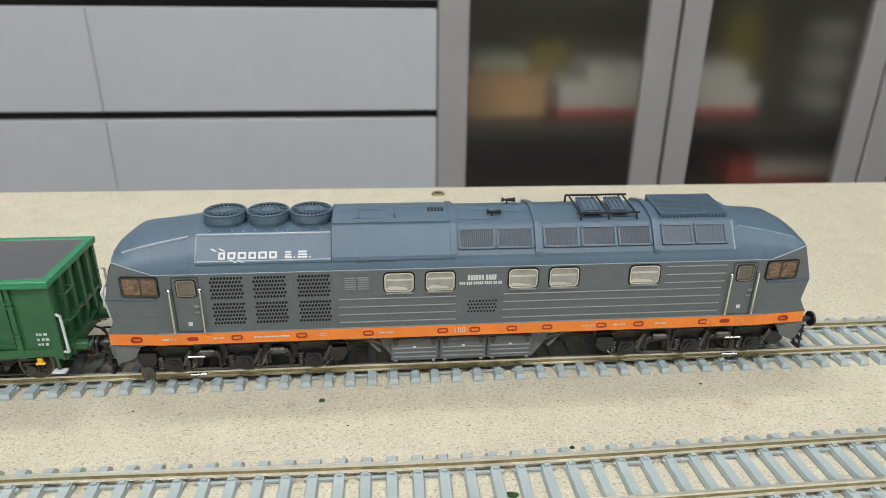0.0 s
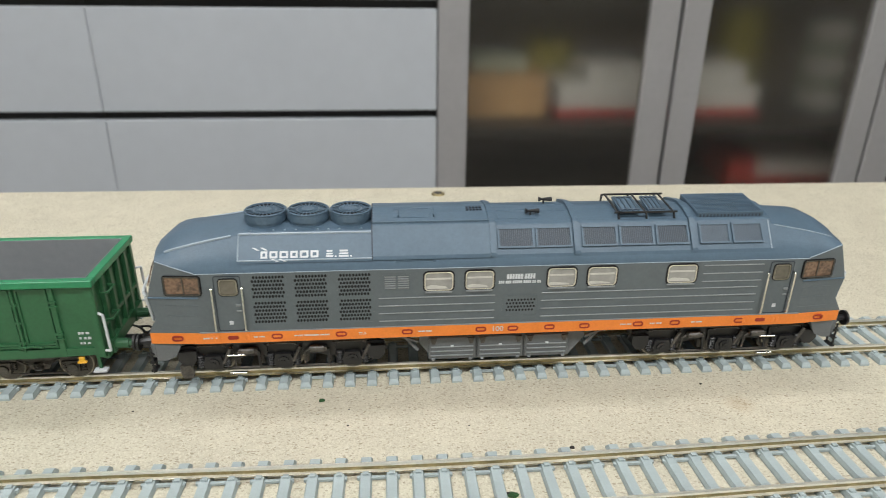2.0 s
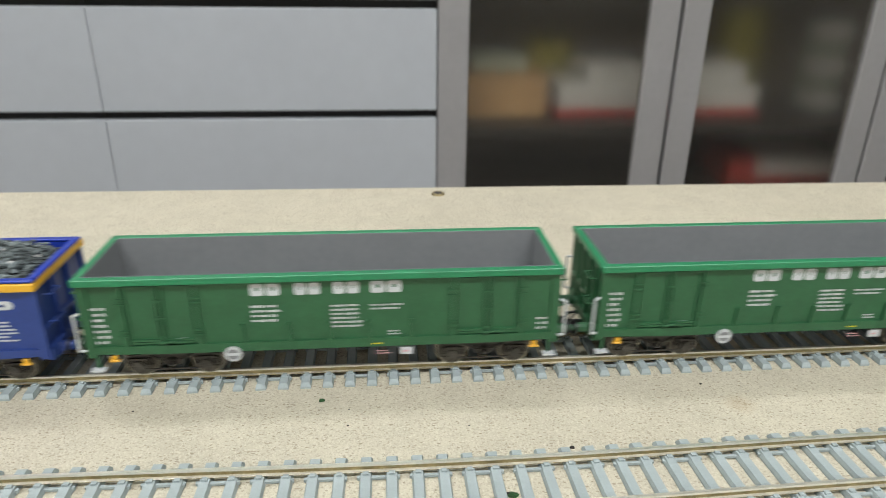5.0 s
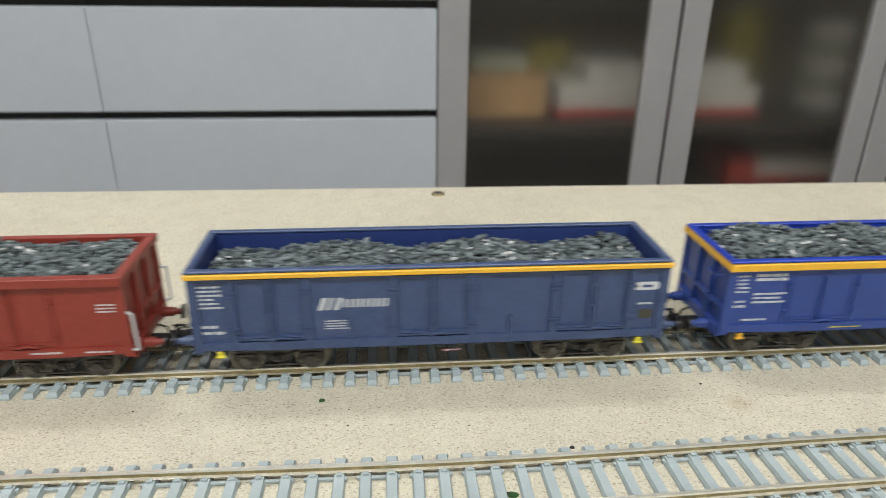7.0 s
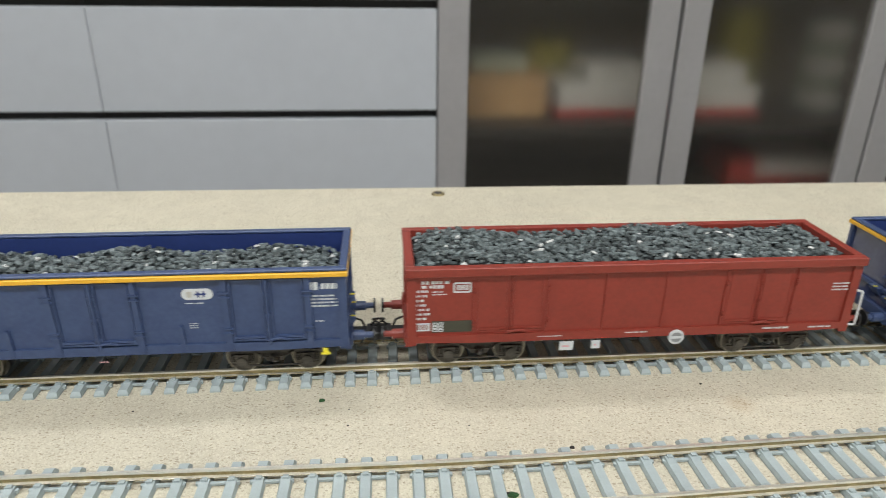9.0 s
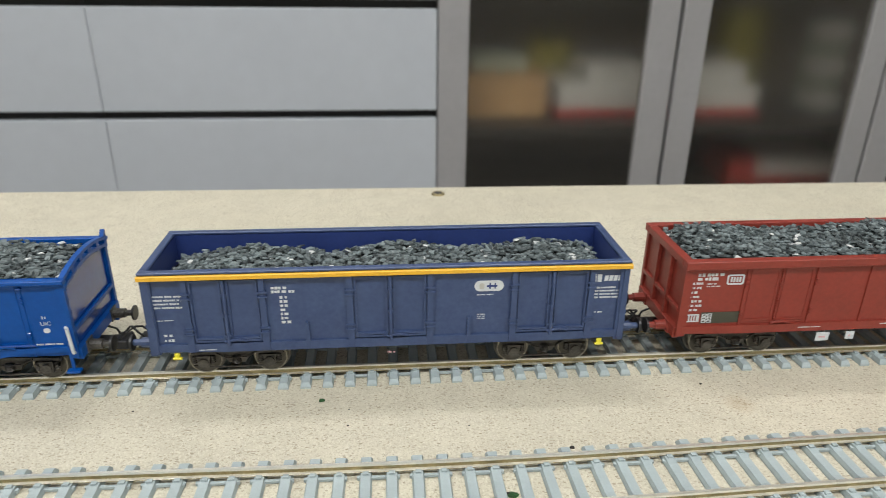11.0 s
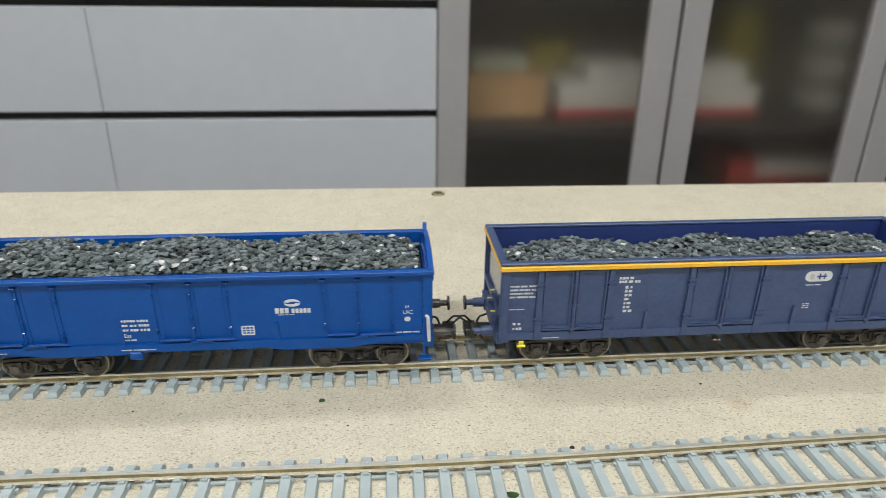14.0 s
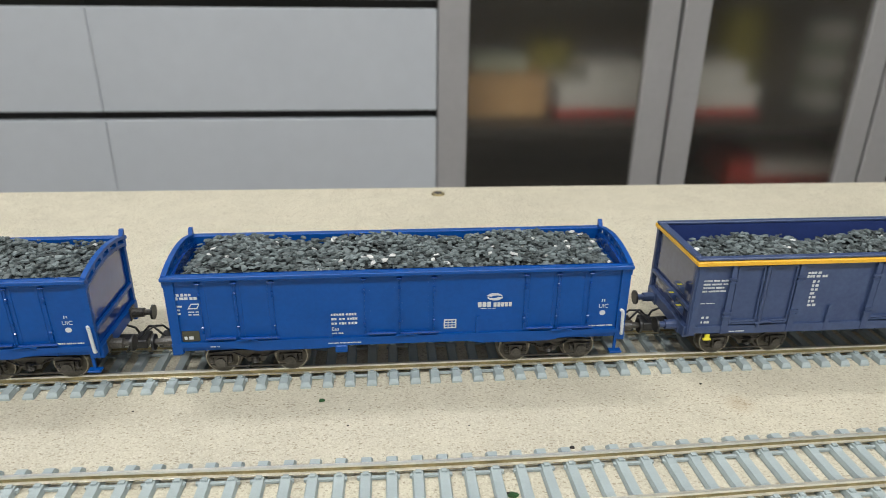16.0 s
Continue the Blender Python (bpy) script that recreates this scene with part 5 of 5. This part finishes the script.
            for x in (-10.9, 10.9):
                bm = B()
                rod(bm, (x - 2.4, s * 14.3, 10.2), (x + 2.0, s * 14.3, 10.2), 1.15, 12)
                box(bm, x + 1.9, x + 2.9, *sorted((s * 13.6, s * 15.0)), 9.5, 10.9)
                pipe(bm, [(x - 2.4, s * 14.3, 10.2), (x - 4.0, s * 14.3, 9.0), (x - 4.2, s * 14.0, 4.6)], 0.3)
                part("brake_cylinder", bm, DIRTY, bg)
                part("lever", slab(B(), [(x + 3.2, 4.2), (x + 4.0, 4.2), (x + 3.6, 10.0), (x + 2.8, 10.0)], s * 14.2 - 0.3, s * 14.2 + 0.3), BLACK, bg)
            for x in (-29.5, 29.5):
                part("sand_box", slab(B(), [(x - 2.8, 10.6), (x + 2.8, 10.6), (x + 2.8, 7.6), (x + 1.2, 5.6), (x - 1.2, 5.6), (x - 2.8, 7.6)], s * 13.6 - 1.2, s * 13.6 + 1.2), BLACK, bg)
                part("sand_pipe", pipe(B(), [(x, s * 13.6, 5.8), (x - 1.5 if x > 0 else x + 1.5, s * 11.5, 3.6), (x - 3 if x > 0 else x + 3, s * 9.6, 1.6)], 0.35), BLACK, bg)
            if xb < 0:
                part("rail_guard", slab(B(), [(-32.0, 3.0), (-31.4, 1.2), (-28.4, 1.4), (-28.0, 3.4), (-28.8, 5.8), (-32.0, 5.8)], *sorted((s * 13.8, s * 15.2))), DIRTY, bg)
            sx = 14.3 if xb > 0 else -14.3
            for z in (9.0, 2.5):
                part("bright_bar", box(B(), sx - 2.7, sx + 2.7, *sorted((s * 14.6, s * 15.6)), z, z + 0.5, 0.1), CHROME, bg, "bright polished metal strip")
            part("brake_pipe", pipe(B(), [(-27, s * 13.9, 13.0), (-12, s * 13.9, 12.7), (6, s * 13.9, 13.1), (27, s * 13.9, 12.7)], 0.3), DIRTY, bg)
            part("brake_rod", pipe(B(), [(-26, s * 13.2, 3.4), (26, s * 13.2, 3.4)], 0.38), DIRTY, bg)
        for x in (-21.8, 0, 21.8):
            wheelset(bg, x, 6.0)
    return t


# ---- the train ----
def green_print(t):
    for x0, x1 in ((-22.7, -13.2), (-9.6, -1.2), (2.0, 10.6), (13.5, 23.6)):
        n = 2
        for k in range(n):
            a = x0 + (x1 - x0) * k / n
            b = x0 + (x1 - x0) * (k + 1) / n - 0.7
            bm = B()
            rim_ring(bm, rounded(a, b, 30.4, 34.4, 0.7, 2), rounded(a + 1.5, b - 1.5, 32.0, 33.2, 0.2, 2), -16.36, -16.15)
            part("owner_mark", bm, WHITE, t, "large white owner mark")
    writing(t, -23, -13.8, 21, 27.6, 4, -16.25, seed=5)
    writing(t, 1.2, 10.6, 18.3, 27.0, 6, -16.25, seed=6, blocks=(1, 2))
    writing(t, 13.3, 23.4, 24.2, 26.8, 2, -16.25, seed=7, blocks=(1, 2))
    writing(t, -71.0, -65.4, 15, 28.4, 7, -16.25, seed=8, blocks=(1, 2))
    writing(t, -46, -42, 15.4, 17, 2, -16.25, seed=9)
    writing(t, 18.7, 22.5, 15.2, 17.2, 2, -16.25, seed=10)
    writing(t, 66, 70.5, 15.2, 20.4, 3, -16.25, seed=11)
    writing(t, 12.2, 17, 12.2, 13.3, 1, -16.95, LEMON, 12)
    writing(t, 14.5, 19.5, 8.4, 10.2, 2, -16.5, PINK, 14)
    sign_plate(t, 22.3, 26.3, 8.2, 10.8)
    round_sign(t, -29.6, 11.0)


def sign_plate(t, x0, x1, z0, z1, y=-16.4):
    p = part("sign_plate", box(B(), x0, x1, y - 0.2, y + 0.2, z0, z1, 0.05), WHITE, t, "small white plate under the sill")
    part("marking", box(B(), x0 + 0.9, x1 - 1.4, y - 0.27, y - 0.19, (z0 + z1) / 2 - 0.35, (z0 + z1) / 2 + 0.25), PINK, p)
    part("hanger", box(B(), (x0 + x1) / 2 - 0.4, (x0 + x1) / 2 + 0.4, y + 0.2, y + 0.8, z0 + 1, 13), DIRTY, p)


def round_sign(t, x, z):
    bm = B()
    rod(bm, (x, -17.0, z), (x, -17.6, z), 2.6, 24)
    p = part("brake_wheel", bm, WHITE, t, "white round brake handwheel")
    bm = B()
    for k in SIDE:
        slab(bm, [(x + 1.75 * math.cos(a * math.pi / 8), z + k * (0.5 + 1.3 * math.sin(a * math.pi / 8))) for a in range(9)], -17.68, -17.58)
    part("spoke_gap", bm, GREY_IN, p)


def pill_sign(t, x0, x1, z0, z1, y=-16.3):
    p = part("oval_sign", slab(B(), rounded(x0, x1, z0, z1, (z1 - z0) * 0.48), y - 0.1, y + 0.15), WHITE, t, "white oval sign")
    w = x1 - x0
    bm = B()
    box(bm, x0 + w * 0.42, x0 + w * 0.78, y - 0.17, y - 0.09, (z0 + z1) / 2 - 0.3, (z0 + z1) / 2 + 0.3)
    box(bm, x0 + w * 0.5, x0 + w * 0.56, y - 0.17, y - 0.09, z0 + 0.8, z1 - 0.8)
    box(bm, x0 + w * 0.68, x0 + w * 0.73, y - 0.17, y - 0.09, z0 + 0.8, z1 - 0.8)
    part("marking", bm, NAVY_IN, p)
    part("dot", slab(B(), rounded(x0 + w * 0.17, x0 + w * 0.33, z0 + 0.8, z1 - 0.8, 0.5), y - 0.17, y - 0.09), CREAM, p)


def navy_print_a(t):
    letter_blocks(t, -36.3, -29.8, 24.8, 29.0, (1.2, -0.5, 0.8, -0.7, 1.1), -16.3, slant=1.6)
    letter_blocks(t, -28.6, -14.2, 25.6, 28.4, (0.8, -0.45) * 9, -16.3, slant=0.5)
    writing(t, -34.2, -27, 17.8, 21.4, 4, -16.25, seed=30, blocks=(1, 2))
    writing(t, -72.6, -64.5, 26, 34.4, 6, -16.25, seed=31)
    writing(t, -72, -64.6, 16.9, 21.2, 2, -16.25, seed=32)
    pill_sign(t, 62.0, 71.8, 28.6, 31.4)
    part("plate", box(B(), 66, 70.5, -16.35, -16.15, 18.4, 21.6), PLATE, t)
    writing(t, 65.5, 70.5, 23, 24.4, 1, -16.25, seed=33)
    writing(t, 3, 9, 8.6, 9.8, 1, -16.5, PINK, 34)


def navy_print_b(t):
    pill_sign(t, 25.4, 34.6, 29.8, 33.4)
    writing(t, 26.2, 31.6, 28.2, 28.9, 1, -16.25, seed=40)
    letter_blocks(t, 62.6, 66.0, 31.9, 34.5, (1, 1), -16.3)
    letter_blocks(t, 66.4, 72.4, 32.2, 34.0, (1, 1, 1, 1), -16.3, slant=0.3)
    writing(t, 62.8, 72.6, 25.8, 30.4, 4, -16.25, seed=41, blocks=(1, 2))
    writing(t, 64.5, 68, 20.6, 21.6, 1, -16.25, seed=42)
    writing(t, -36.6, -29.5, 31.0, 33.5, 2, -16.25, seed=43, fill=0.75)
    writing(t, -34.3, -31.0, 20.4, 30.4, 7, -16.25, seed=44, fill=0.7, blocks=(1, 2))
    writing(t, -71.6, -62.8, 26.6, 31.6, 4, -16.25, seed=45)
    writing(t, -71.4, -66, 22.5, 23.2, 1, -16.25, seed=46, fill=0.4, blocks=(1, 1))
    writing(t, -70, -66.5, 15, 18.5, 2, -16.25, seed=47)
    writing(t, 26.6, 29.4, 19.8, 22, 3, -16.25, seed=48)
    writing(t, -2, 2.4, 8.6, 9.8, 1, -16.5, PINK, 49)
    writing(t, -60, -54, 12.2, 12.9, 1, -16.95, seed=50)


def cobalt_print(t):
    writing(t, -73.0, -66.6, 26.0, 33.0, 5, -16.25, seed=60)
    writing(t, -64.6, -53.9, 30.2, 33.2, 2, -16.25, seed=61, fill=0.75)
    writing(t, -64.6, -53.5, 22.0, 26.5, 3, -16.25, seed=62)
    writing(t, -72, -66.8, 20.5, 24.0, 2, -16.25, seed=63)
    writing(t, -67, -58.5, 15.6, 17.0, 1, -16.25, seed=64)
    writing(t, -9.4, 3.8, 23.3, 29.5, 5, -16.25, seed=65, blocks=(1, 2))
    writing(t, -1.4, 5.2, 17.0, 20.0, 2, -16.25, seed=66, fill=0.8)
    pill_sign(t, 57.0, 67.0, 28.2, 31.0)
    writing(t, 54.6, 68, 17.2, 24.6, 6, -16.25, seed=67, blocks=(1, 2))
    writing(t, 6, 19, 8.4, 9.6, 1, -16.5, PINK, 68)
    writing(t, -36, -24, 12.4, 13.2, 1, -16.95, LEMON, 69)


def rust_print(t):
    writing(t, -69.4, -60.6, 31.0, 33.9, 2, -16.25, seed=70, fill=0.8)
    writing(t, -66, -61.5, 28.6, 30.4, 2, -16.25, seed=71)
    bm = rim_ring(B(), rounded(-59.6, -53.9, 29.5, 33.1, 0.7), rounded(-59.1, -54.4, 30.0, 32.6, 0.5), -16.4, -16.15)
    p = part("sign_frame", bm, WHITE, t, "white framed builder sign")
    bm = B()
    for k in range(4):
        box(bm, -58.4 + k * 0.95, -57.8 + k * 0.95, -16.36, -16.2, 30.4, 32.2)
    part("marking", bm, WHITE, p)
    writing(t, -72.3, -66.6, 19.8, 31.0, 7, -16.25, seed=72, blocks=(1, 3))
    bm = rim_ring(B(), rounded(-72.0, -66.8, 16.2, 19.0, 0.2, 2), rounded(-71.6, -67.2, 16.6, 18.6, 0.1, 2), -16.36, -16.15)
    for k in range(5):
        box(bm, -71.3 + k * 0.9, -70.9 + k * 0.9, -16.34, -16.2, 16.6, 18.6)
    part("grid_mark", bm, WHITE, t, "white printed grid")
    part("plate", box(B(), -66.2, -52.6, -16.4, -16.15, 15.6, 19.6), PLATE, t)
    bm = B()
    for k in range(3):
        for j in range(2):
            rim_ring(bm, rounded(-66 + j * 1.8, -64.4 + j * 1.8, 15.9 + k * 1.15, 16.9 + k * 1.15, 0.2, 2), rounded(-65.7 + j * 1.8, -64.7 + j * 1.8, 16.15 + k * 1.15, 16.65 + k * 1.15, 0.1, 2), -16.5, -16.38)
    part("grid_mark", bm, WHITE, t, "white printed grid")
    round_sign(t, 14.4, 11.4)
    sign_plate(t, -24.4, -19.8, 7.4, 10.6)
    sign_plate(t, -13.8, -10.8, 7.7, 10.6)
    writing(t, 65.5, 73.4, 26, 29.4, 3, -16.25, seed=73)
    writing(t, 44, 53, 12.6, 14.0, 1, -16.95, seed=74)
    writing(t, 60, 68, 12.6, 13.8, 1, -16.95, seed=75)
    writing(t, -32, -24, 12.8, 13.5, 1, -16.95, seed=76)
    writing(t, -3, 5, 13.0, 14.0, 1, -16.95, seed=77)


def royal_print(t):
    bm = B()
    for q in SIDE:
        outer = [(28.4 + q * 2.5 * math.cos(radians(a)) - q * 0.1, 27.7 + q * 1.25 * math.sin(radians(a))) for a in range(0, 166, 15)]
        inner = [(28.4 + q * 1.7 * math.cos(radians(a)) + q * 0.5, 27.7 + q * 0.5 * math.sin(radians(a))) for a in range(165, -1, -15)]
        slab(bm, outer + inner, -16.4, -16.15)
    part("swirl_mark", bm, WHITE, t, "white swirl sign")
    letter_blocks(t, 23.0, 27.4, 24.2, 26.0, (1, 1, 1), -16.3)
    letter_blocks(t, 28.0, 34.0, 24.2, 25.7, (1, 1, 1, 1, 1), -16.3)
    writing(t, 24.0, 29.0, 23.4, 23.9, 1, -16.25, seed=80)
    writing(t, -70.2, -62, 29.6, 32.0, 2, -16.25, seed=81, fill=0.8, blocks=(3, 5))
    writing(t, -70.4, -66.4, 24.4, 28.2, 3, -16.25, seed=82, blocks=(1, 2))
    bm = rim_ring(B(), [(-65.5, 26.6), (-62.6, 26.6), (-61.6, 28.4), (-64.3, 28.4)], [(-65.0, 26.9), (-62.8, 26.9), (-62.1, 28.1), (-64.1, 28.1)], -16.36, -16.15)
    part("grid_mark", bm, WHITE, t)
    writing(t, -65.4, -61.6, 24.2, 26.0, 2, -16.25, seed=83)
    writing(t, -22.8, -14.6, 19.2, 23.9, 3, -16.25, seed=84, blocks=(2, 3))
    for body, x, z, size in (("Eas", -22.8, 17.5, 0.0018), ("UIC", 62.2, 22.6, 0.0019)):
        c = bpy.data.curves.new("print", "FONT")
        c.body, c.size, c.extrude = body, size, 0.00003
        c.materials.append(WHITE)
        o = new("print", c)
        o.parent, o.matrix_basis = t, pose(x * MM, -0.0163, z * MM, 90, 0, 0)
    writing(t, -22.8, -18.8, 16.0, 17.0, 1, -16.25, seed=85, blocks=(2, 2))
    bm = rim_ring(B(), rounded(12.4, 16.4, 17.0, 20.2, 0.2, 2), rounded(12.8, 16.0, 17.4, 19.8, 0.1, 2), -16.36, -16.15)
    for k in range(2):
        box(bm, 12.7, 16.1, -16.34, -16.2, 18.0 + k * 0.9, 18.25 + k * 0.9)
        box(bm, 13.7 + k * 1.2, 13.9 + k * 1.2, -16.34, -16.2, 17.2, 20.0)
    part("grid_mark", bm, WHITE, t, "white printed table")
    writing(t, 63.0, 65, 24.6, 25.8, 1, -16.25, seed=86, fill=0.8, blocks=(1, 2))
    part("dot", slab(B(), rounded(62.7, 64.6, 20.0, 21.6, 0.75), -16.34, -16.15), WHITE, t)
    writing(t, 59.6, 68.2, 15.6, 16.6, 1, -16.25, seed=87, fill=0.5)
    part("plate", box(B(), -68.2, -63.0, -16.4, -16.15, 15.4, 19.0), PLATE, t)
    writing(t, -67.6, -63.6, 16.0, 17.4, 1, -16.42, seed=88, fill=0.8, blocks=(3, 3))
    writing(t, -60, -56, 13.2, 14.0, 1, -16.95, seed=89)
    writing(t, -24, -10, 13.0, 13.8, 1, -16.95, seed=90, fill=0.5)
    for a, b in ((-61.6, -40), (-12.4, 9.3), (38, 58.8)):
        mid = (a + b) / 2
        bm = rod(B(), (a + 0.8, -17.25, 16.6), (mid - 1.2, -17.25, 16.6), 0.36, 8)
        part("door_bar", bm, ROYAL_GLOSS, t)
        bm = rod(B(), (mid + 0.4, -17.3, 16.4), (b + 1.4, -17.3, 16.4), 0.36, 8)
        part("door_bar", bm, ROYAL_GLOSS, t)
    for s in SIDE:
        grab(t, [(69.5, s * 16.6, 22.0), (70.0, s * 17.5, 21.6), (70.4, s * 17.5, 13.6), (70.4, s * 16.7, 13.2)], r=0.55)
    part("valve_box", box(B(), -22, -18, -17.2, -15.5, 9.8, 12.6, 0.4), ROYAL, t)
    for x in (-61.6, -51, -40, -12.4, -1.5, 9.3, 38, 48.5, 58.8):
        part("hook", box(B(), x - 0.9, x + 0.9, -17.3, -16.4, 34.9, 35.6, 0.25), ROYAL_GLOSS, t)
        for z in (20.0, 31.5):
            part("stud", box(B(), x - 0.4, x + 0.4, -17.0, -16.3, z, z + 0.5, 0.15), ROYAL_GLOSS, t)


GREEN_SPEC = dict(L=147, H=37.4, side=GREEN, rim=GREEN_RIM, inner=GREY_IN, rim_h=2.2, posts=(-72, -61, -39, 39, 61, 72), doors=((-61, -39), (39, 61)), gussets=(-26, -12, 0.5, 12.5, 26),
                  pivot=50, wb=20.8, brackets=YELLOW, white_grab=(-1, 1), end_grabs=True, keep=15.4, rim_label="bright green top rail", step=WHITE, step_label="white edged step")
COBALT_SPEC = dict(L=149.6, H=36.7, side=COBALT, rim=YELLOW, inner=COBALT_IN, rim_h=2.4, posts=(-73, -53, -29.5, 29.5, 53, 73), doors=((-53, -29.5), (29.5, 53)), gussets=(-10, 10), pivot=50, wb=20.8,
                   brackets=YELLOW, rim_label="yellow top rail", cap=COBALT_IN, end_grabs=True, slim=0.45, steps=(), end_posts=(-5.2, 5.2))
NAVY_SPEC = dict(steps=(), L=150, H=38.0, side=NAVY, rim=YELLOW, inner=NAVY_IN, rim_h=1.5, posts=(-73, -62, -39.3, -13, 11.6, 38, 62.6, 73.5), doors=((-62, -39.3), (-13, 11.6), (38, 62.6)), gussets=(-26.5, 24), pivot=50.2, wb=20.8, heavy=1.35,
                 brackets=LEMON, rim_label="yellow line under the rim", cap=NAVY, end_steps=True, flat_end=True, end=NAVY_GLOSS, end_label="glossy navy end wall")
RUST_SPEC = dict(L=149, H=38.1, side=RUST, rim=RUST, inner=RUST, rim_h=2.8, posts=(-73, -53, -29.3, -10.8, 9, 29, 52.6, 73), doors=((-53, -29.3), (29, 52.6)), gussets=(), pivot=50, wb=20.8, white_grab=(1,), slim=0.4, steps=(), end_posts=(-5.2, 5.2))
ROYAL_SPEC = dict(steps=(1,), L=143.8, H=37.5, side=ROYAL, rim=ROYAL, inner=ROYAL, rim_h=1.3, keep=15.5, posts=(-70, -61.6, -40, -12.4, 9.3, 38, 58.8, 70), doors=((-61.6, -40), (-12.4, 9.3), (38, 58.8)), gussets=(-23.3, 23.2), pivot=47.8, wb=22,
                  arch=True, end_drop=4.2, fish=True, flat_end=True, end=ROYAL_GLOSS, end_label="glossy blue end panel", buffer=DIRTY, slim=0.24)

loco = locomotive()
TRAIN = [(loco, 26.8)]


def add_wagon(spec, name, label, x, group, prints, load=None):
    w = wagon(spec, name, label, x, group)
    prints(w)
    TRAIN.append((w, x))
    if load:
        top, humps, seed, text = load
        TRAIN.append((stone_load(x, spec["L"] - 6.5, 14.4, top, humps, seed, text), x))


add_wagon(GREEN_SPEC, "freight_wagon", "green model open wagon, empty, with grey interior", -171.4, "green wagons", green_print)
add_wagon(GREEN_SPEC, "freight_wagon", "green model open wagon, empty, with grey interior", -330.4, "green wagons", green_print)
add_wagon(COBALT_SPEC, "freight_wagon", "bright blue open wagon with wide yellow rim", -488.7, "blue wagons", cobalt_print, (38.6, 4, 3, "heaped dark grey stone in bright blue wagon"))
add_wagon(NAVY_SPEC, "freight_wagon", "faded navy open wagon with thin yellow line", -657.4, "navy wagons", navy_print_a, (35.6, 3, 4, "grey crushed stone load in navy wagon"))
add_wagon(RUST_SPEC, "freight_wagon", "red-brown open wagon loaded with grey stone", -824.2, "red wagons", rust_print, (39.2, 2, 5, "full grey stone load in red-brown wagon"))
add_wagon(NAVY_SPEC, "freight_wagon", "faded navy open wagon with white oval sign", -991.0, "navy wagons", navy_print_b, (34.9, 3, 6, "grey crushed stone load in navy wagon"))
add_wagon(ROYAL_SPEC, "freight_wagon", "royal blue open wagon with arched ends", -1158.3, "royal blue wagons", royal_print, (38.6, 3, 7, "dark crushed stone load in royal blue wagon"))
add_wagon(ROYAL_SPEC, "freight_wagon", "royal blue open wagon with arched ends", -1323.0, "royal blue wagons", royal_print, (39.2, 3, 8, "dark crushed stone load in royal blue wagon"))

# ---- how far the train has run, in millimetres, by second ----
RUN = [(0, 0), (1.3, 0), (1.5, 0.4), (2, 12.2), (2.5, 35.1), (3, 68.7), (3.5, 113.2), (4, 168), (4.2, 193), (5.25, 353), (6.3, 547.6), (6.5, 585.6), (7, 672.3), (7.5, 748.1), (8, 811.7), (8.5, 861.6),
       (9, 904.3), (9.2, 918), (9.6, 940), (10.2, 963.5), (11.3, 1003.5), (11.5, 1010.7), (12, 1028.6), (12.5, 1045), (13, 1062.7), (13.5, 1083), (14, 1100.9), (14.5, 1116.9), (15, 1135.6), (15.5, 1154.2), (16, 1163.6)]


def run(t):
    """Smooth, never backwards, between the rows of RUN."""
    ts, ds = [r[0] for r in RUN], [r[1] for r in RUN]
    i = max(0, min(len(ts) - 2, sum(1 for a in ts if a <= t) - 1))
    h = [b - a for a, b in zip(ts, ts[1:])]
    m = [(b - a) / k for a, b, k in zip(ds, ds[1:], h)]

    def slope(j):
        if j == 0:
            return m[0]
        if j == len(m):
            return m[-1]
        if m[j - 1] * m[j] <= 0:
            return 0.0
        w1, w2 = 2 * h[j] + h[j - 1], h[j] + 2 * h[j - 1]
        return (w1 + w2) / (w1 / m[j - 1] + w2 / m[j])
    u = (t - ts[i]) / h[i]
    a, b = slope(i) * h[i], slope(i + 1) * h[i]
    return ds[i] * (2 * u ** 3 - 3 * u ** 2 + 1) + a * (u ** 3 - 2 * u ** 2 + u) + ds[i + 1] * (3 * u ** 2 - 2 * u ** 3) + b * (u ** 3 - u ** 2)


def motions():
    times = [k / 10 for k in range(161)]
    for ob, x in TRAIN:
        walk(ob, [(t, pose((x + run(t)) * MM, 0, RAIL_TOP * MM)) for t in times])
    path = [run(k / FPS) for k in range(16 * FPS + 1)]
    for wheel, x, r in WHEELS:
        rows, last = [], None
        for k, d in enumerate(path):
            nxt = path[min(k + 1, len(path) - 1)]
            if last is None or k == len(path) - 1 or (nxt - last) / r > radians(70):
                rows.append((k / FPS, pose(x * MM, 0, r * MM, 0, math.degrees(d / r), 0)))
                last = d
        walk(wheel, rows)


motions()
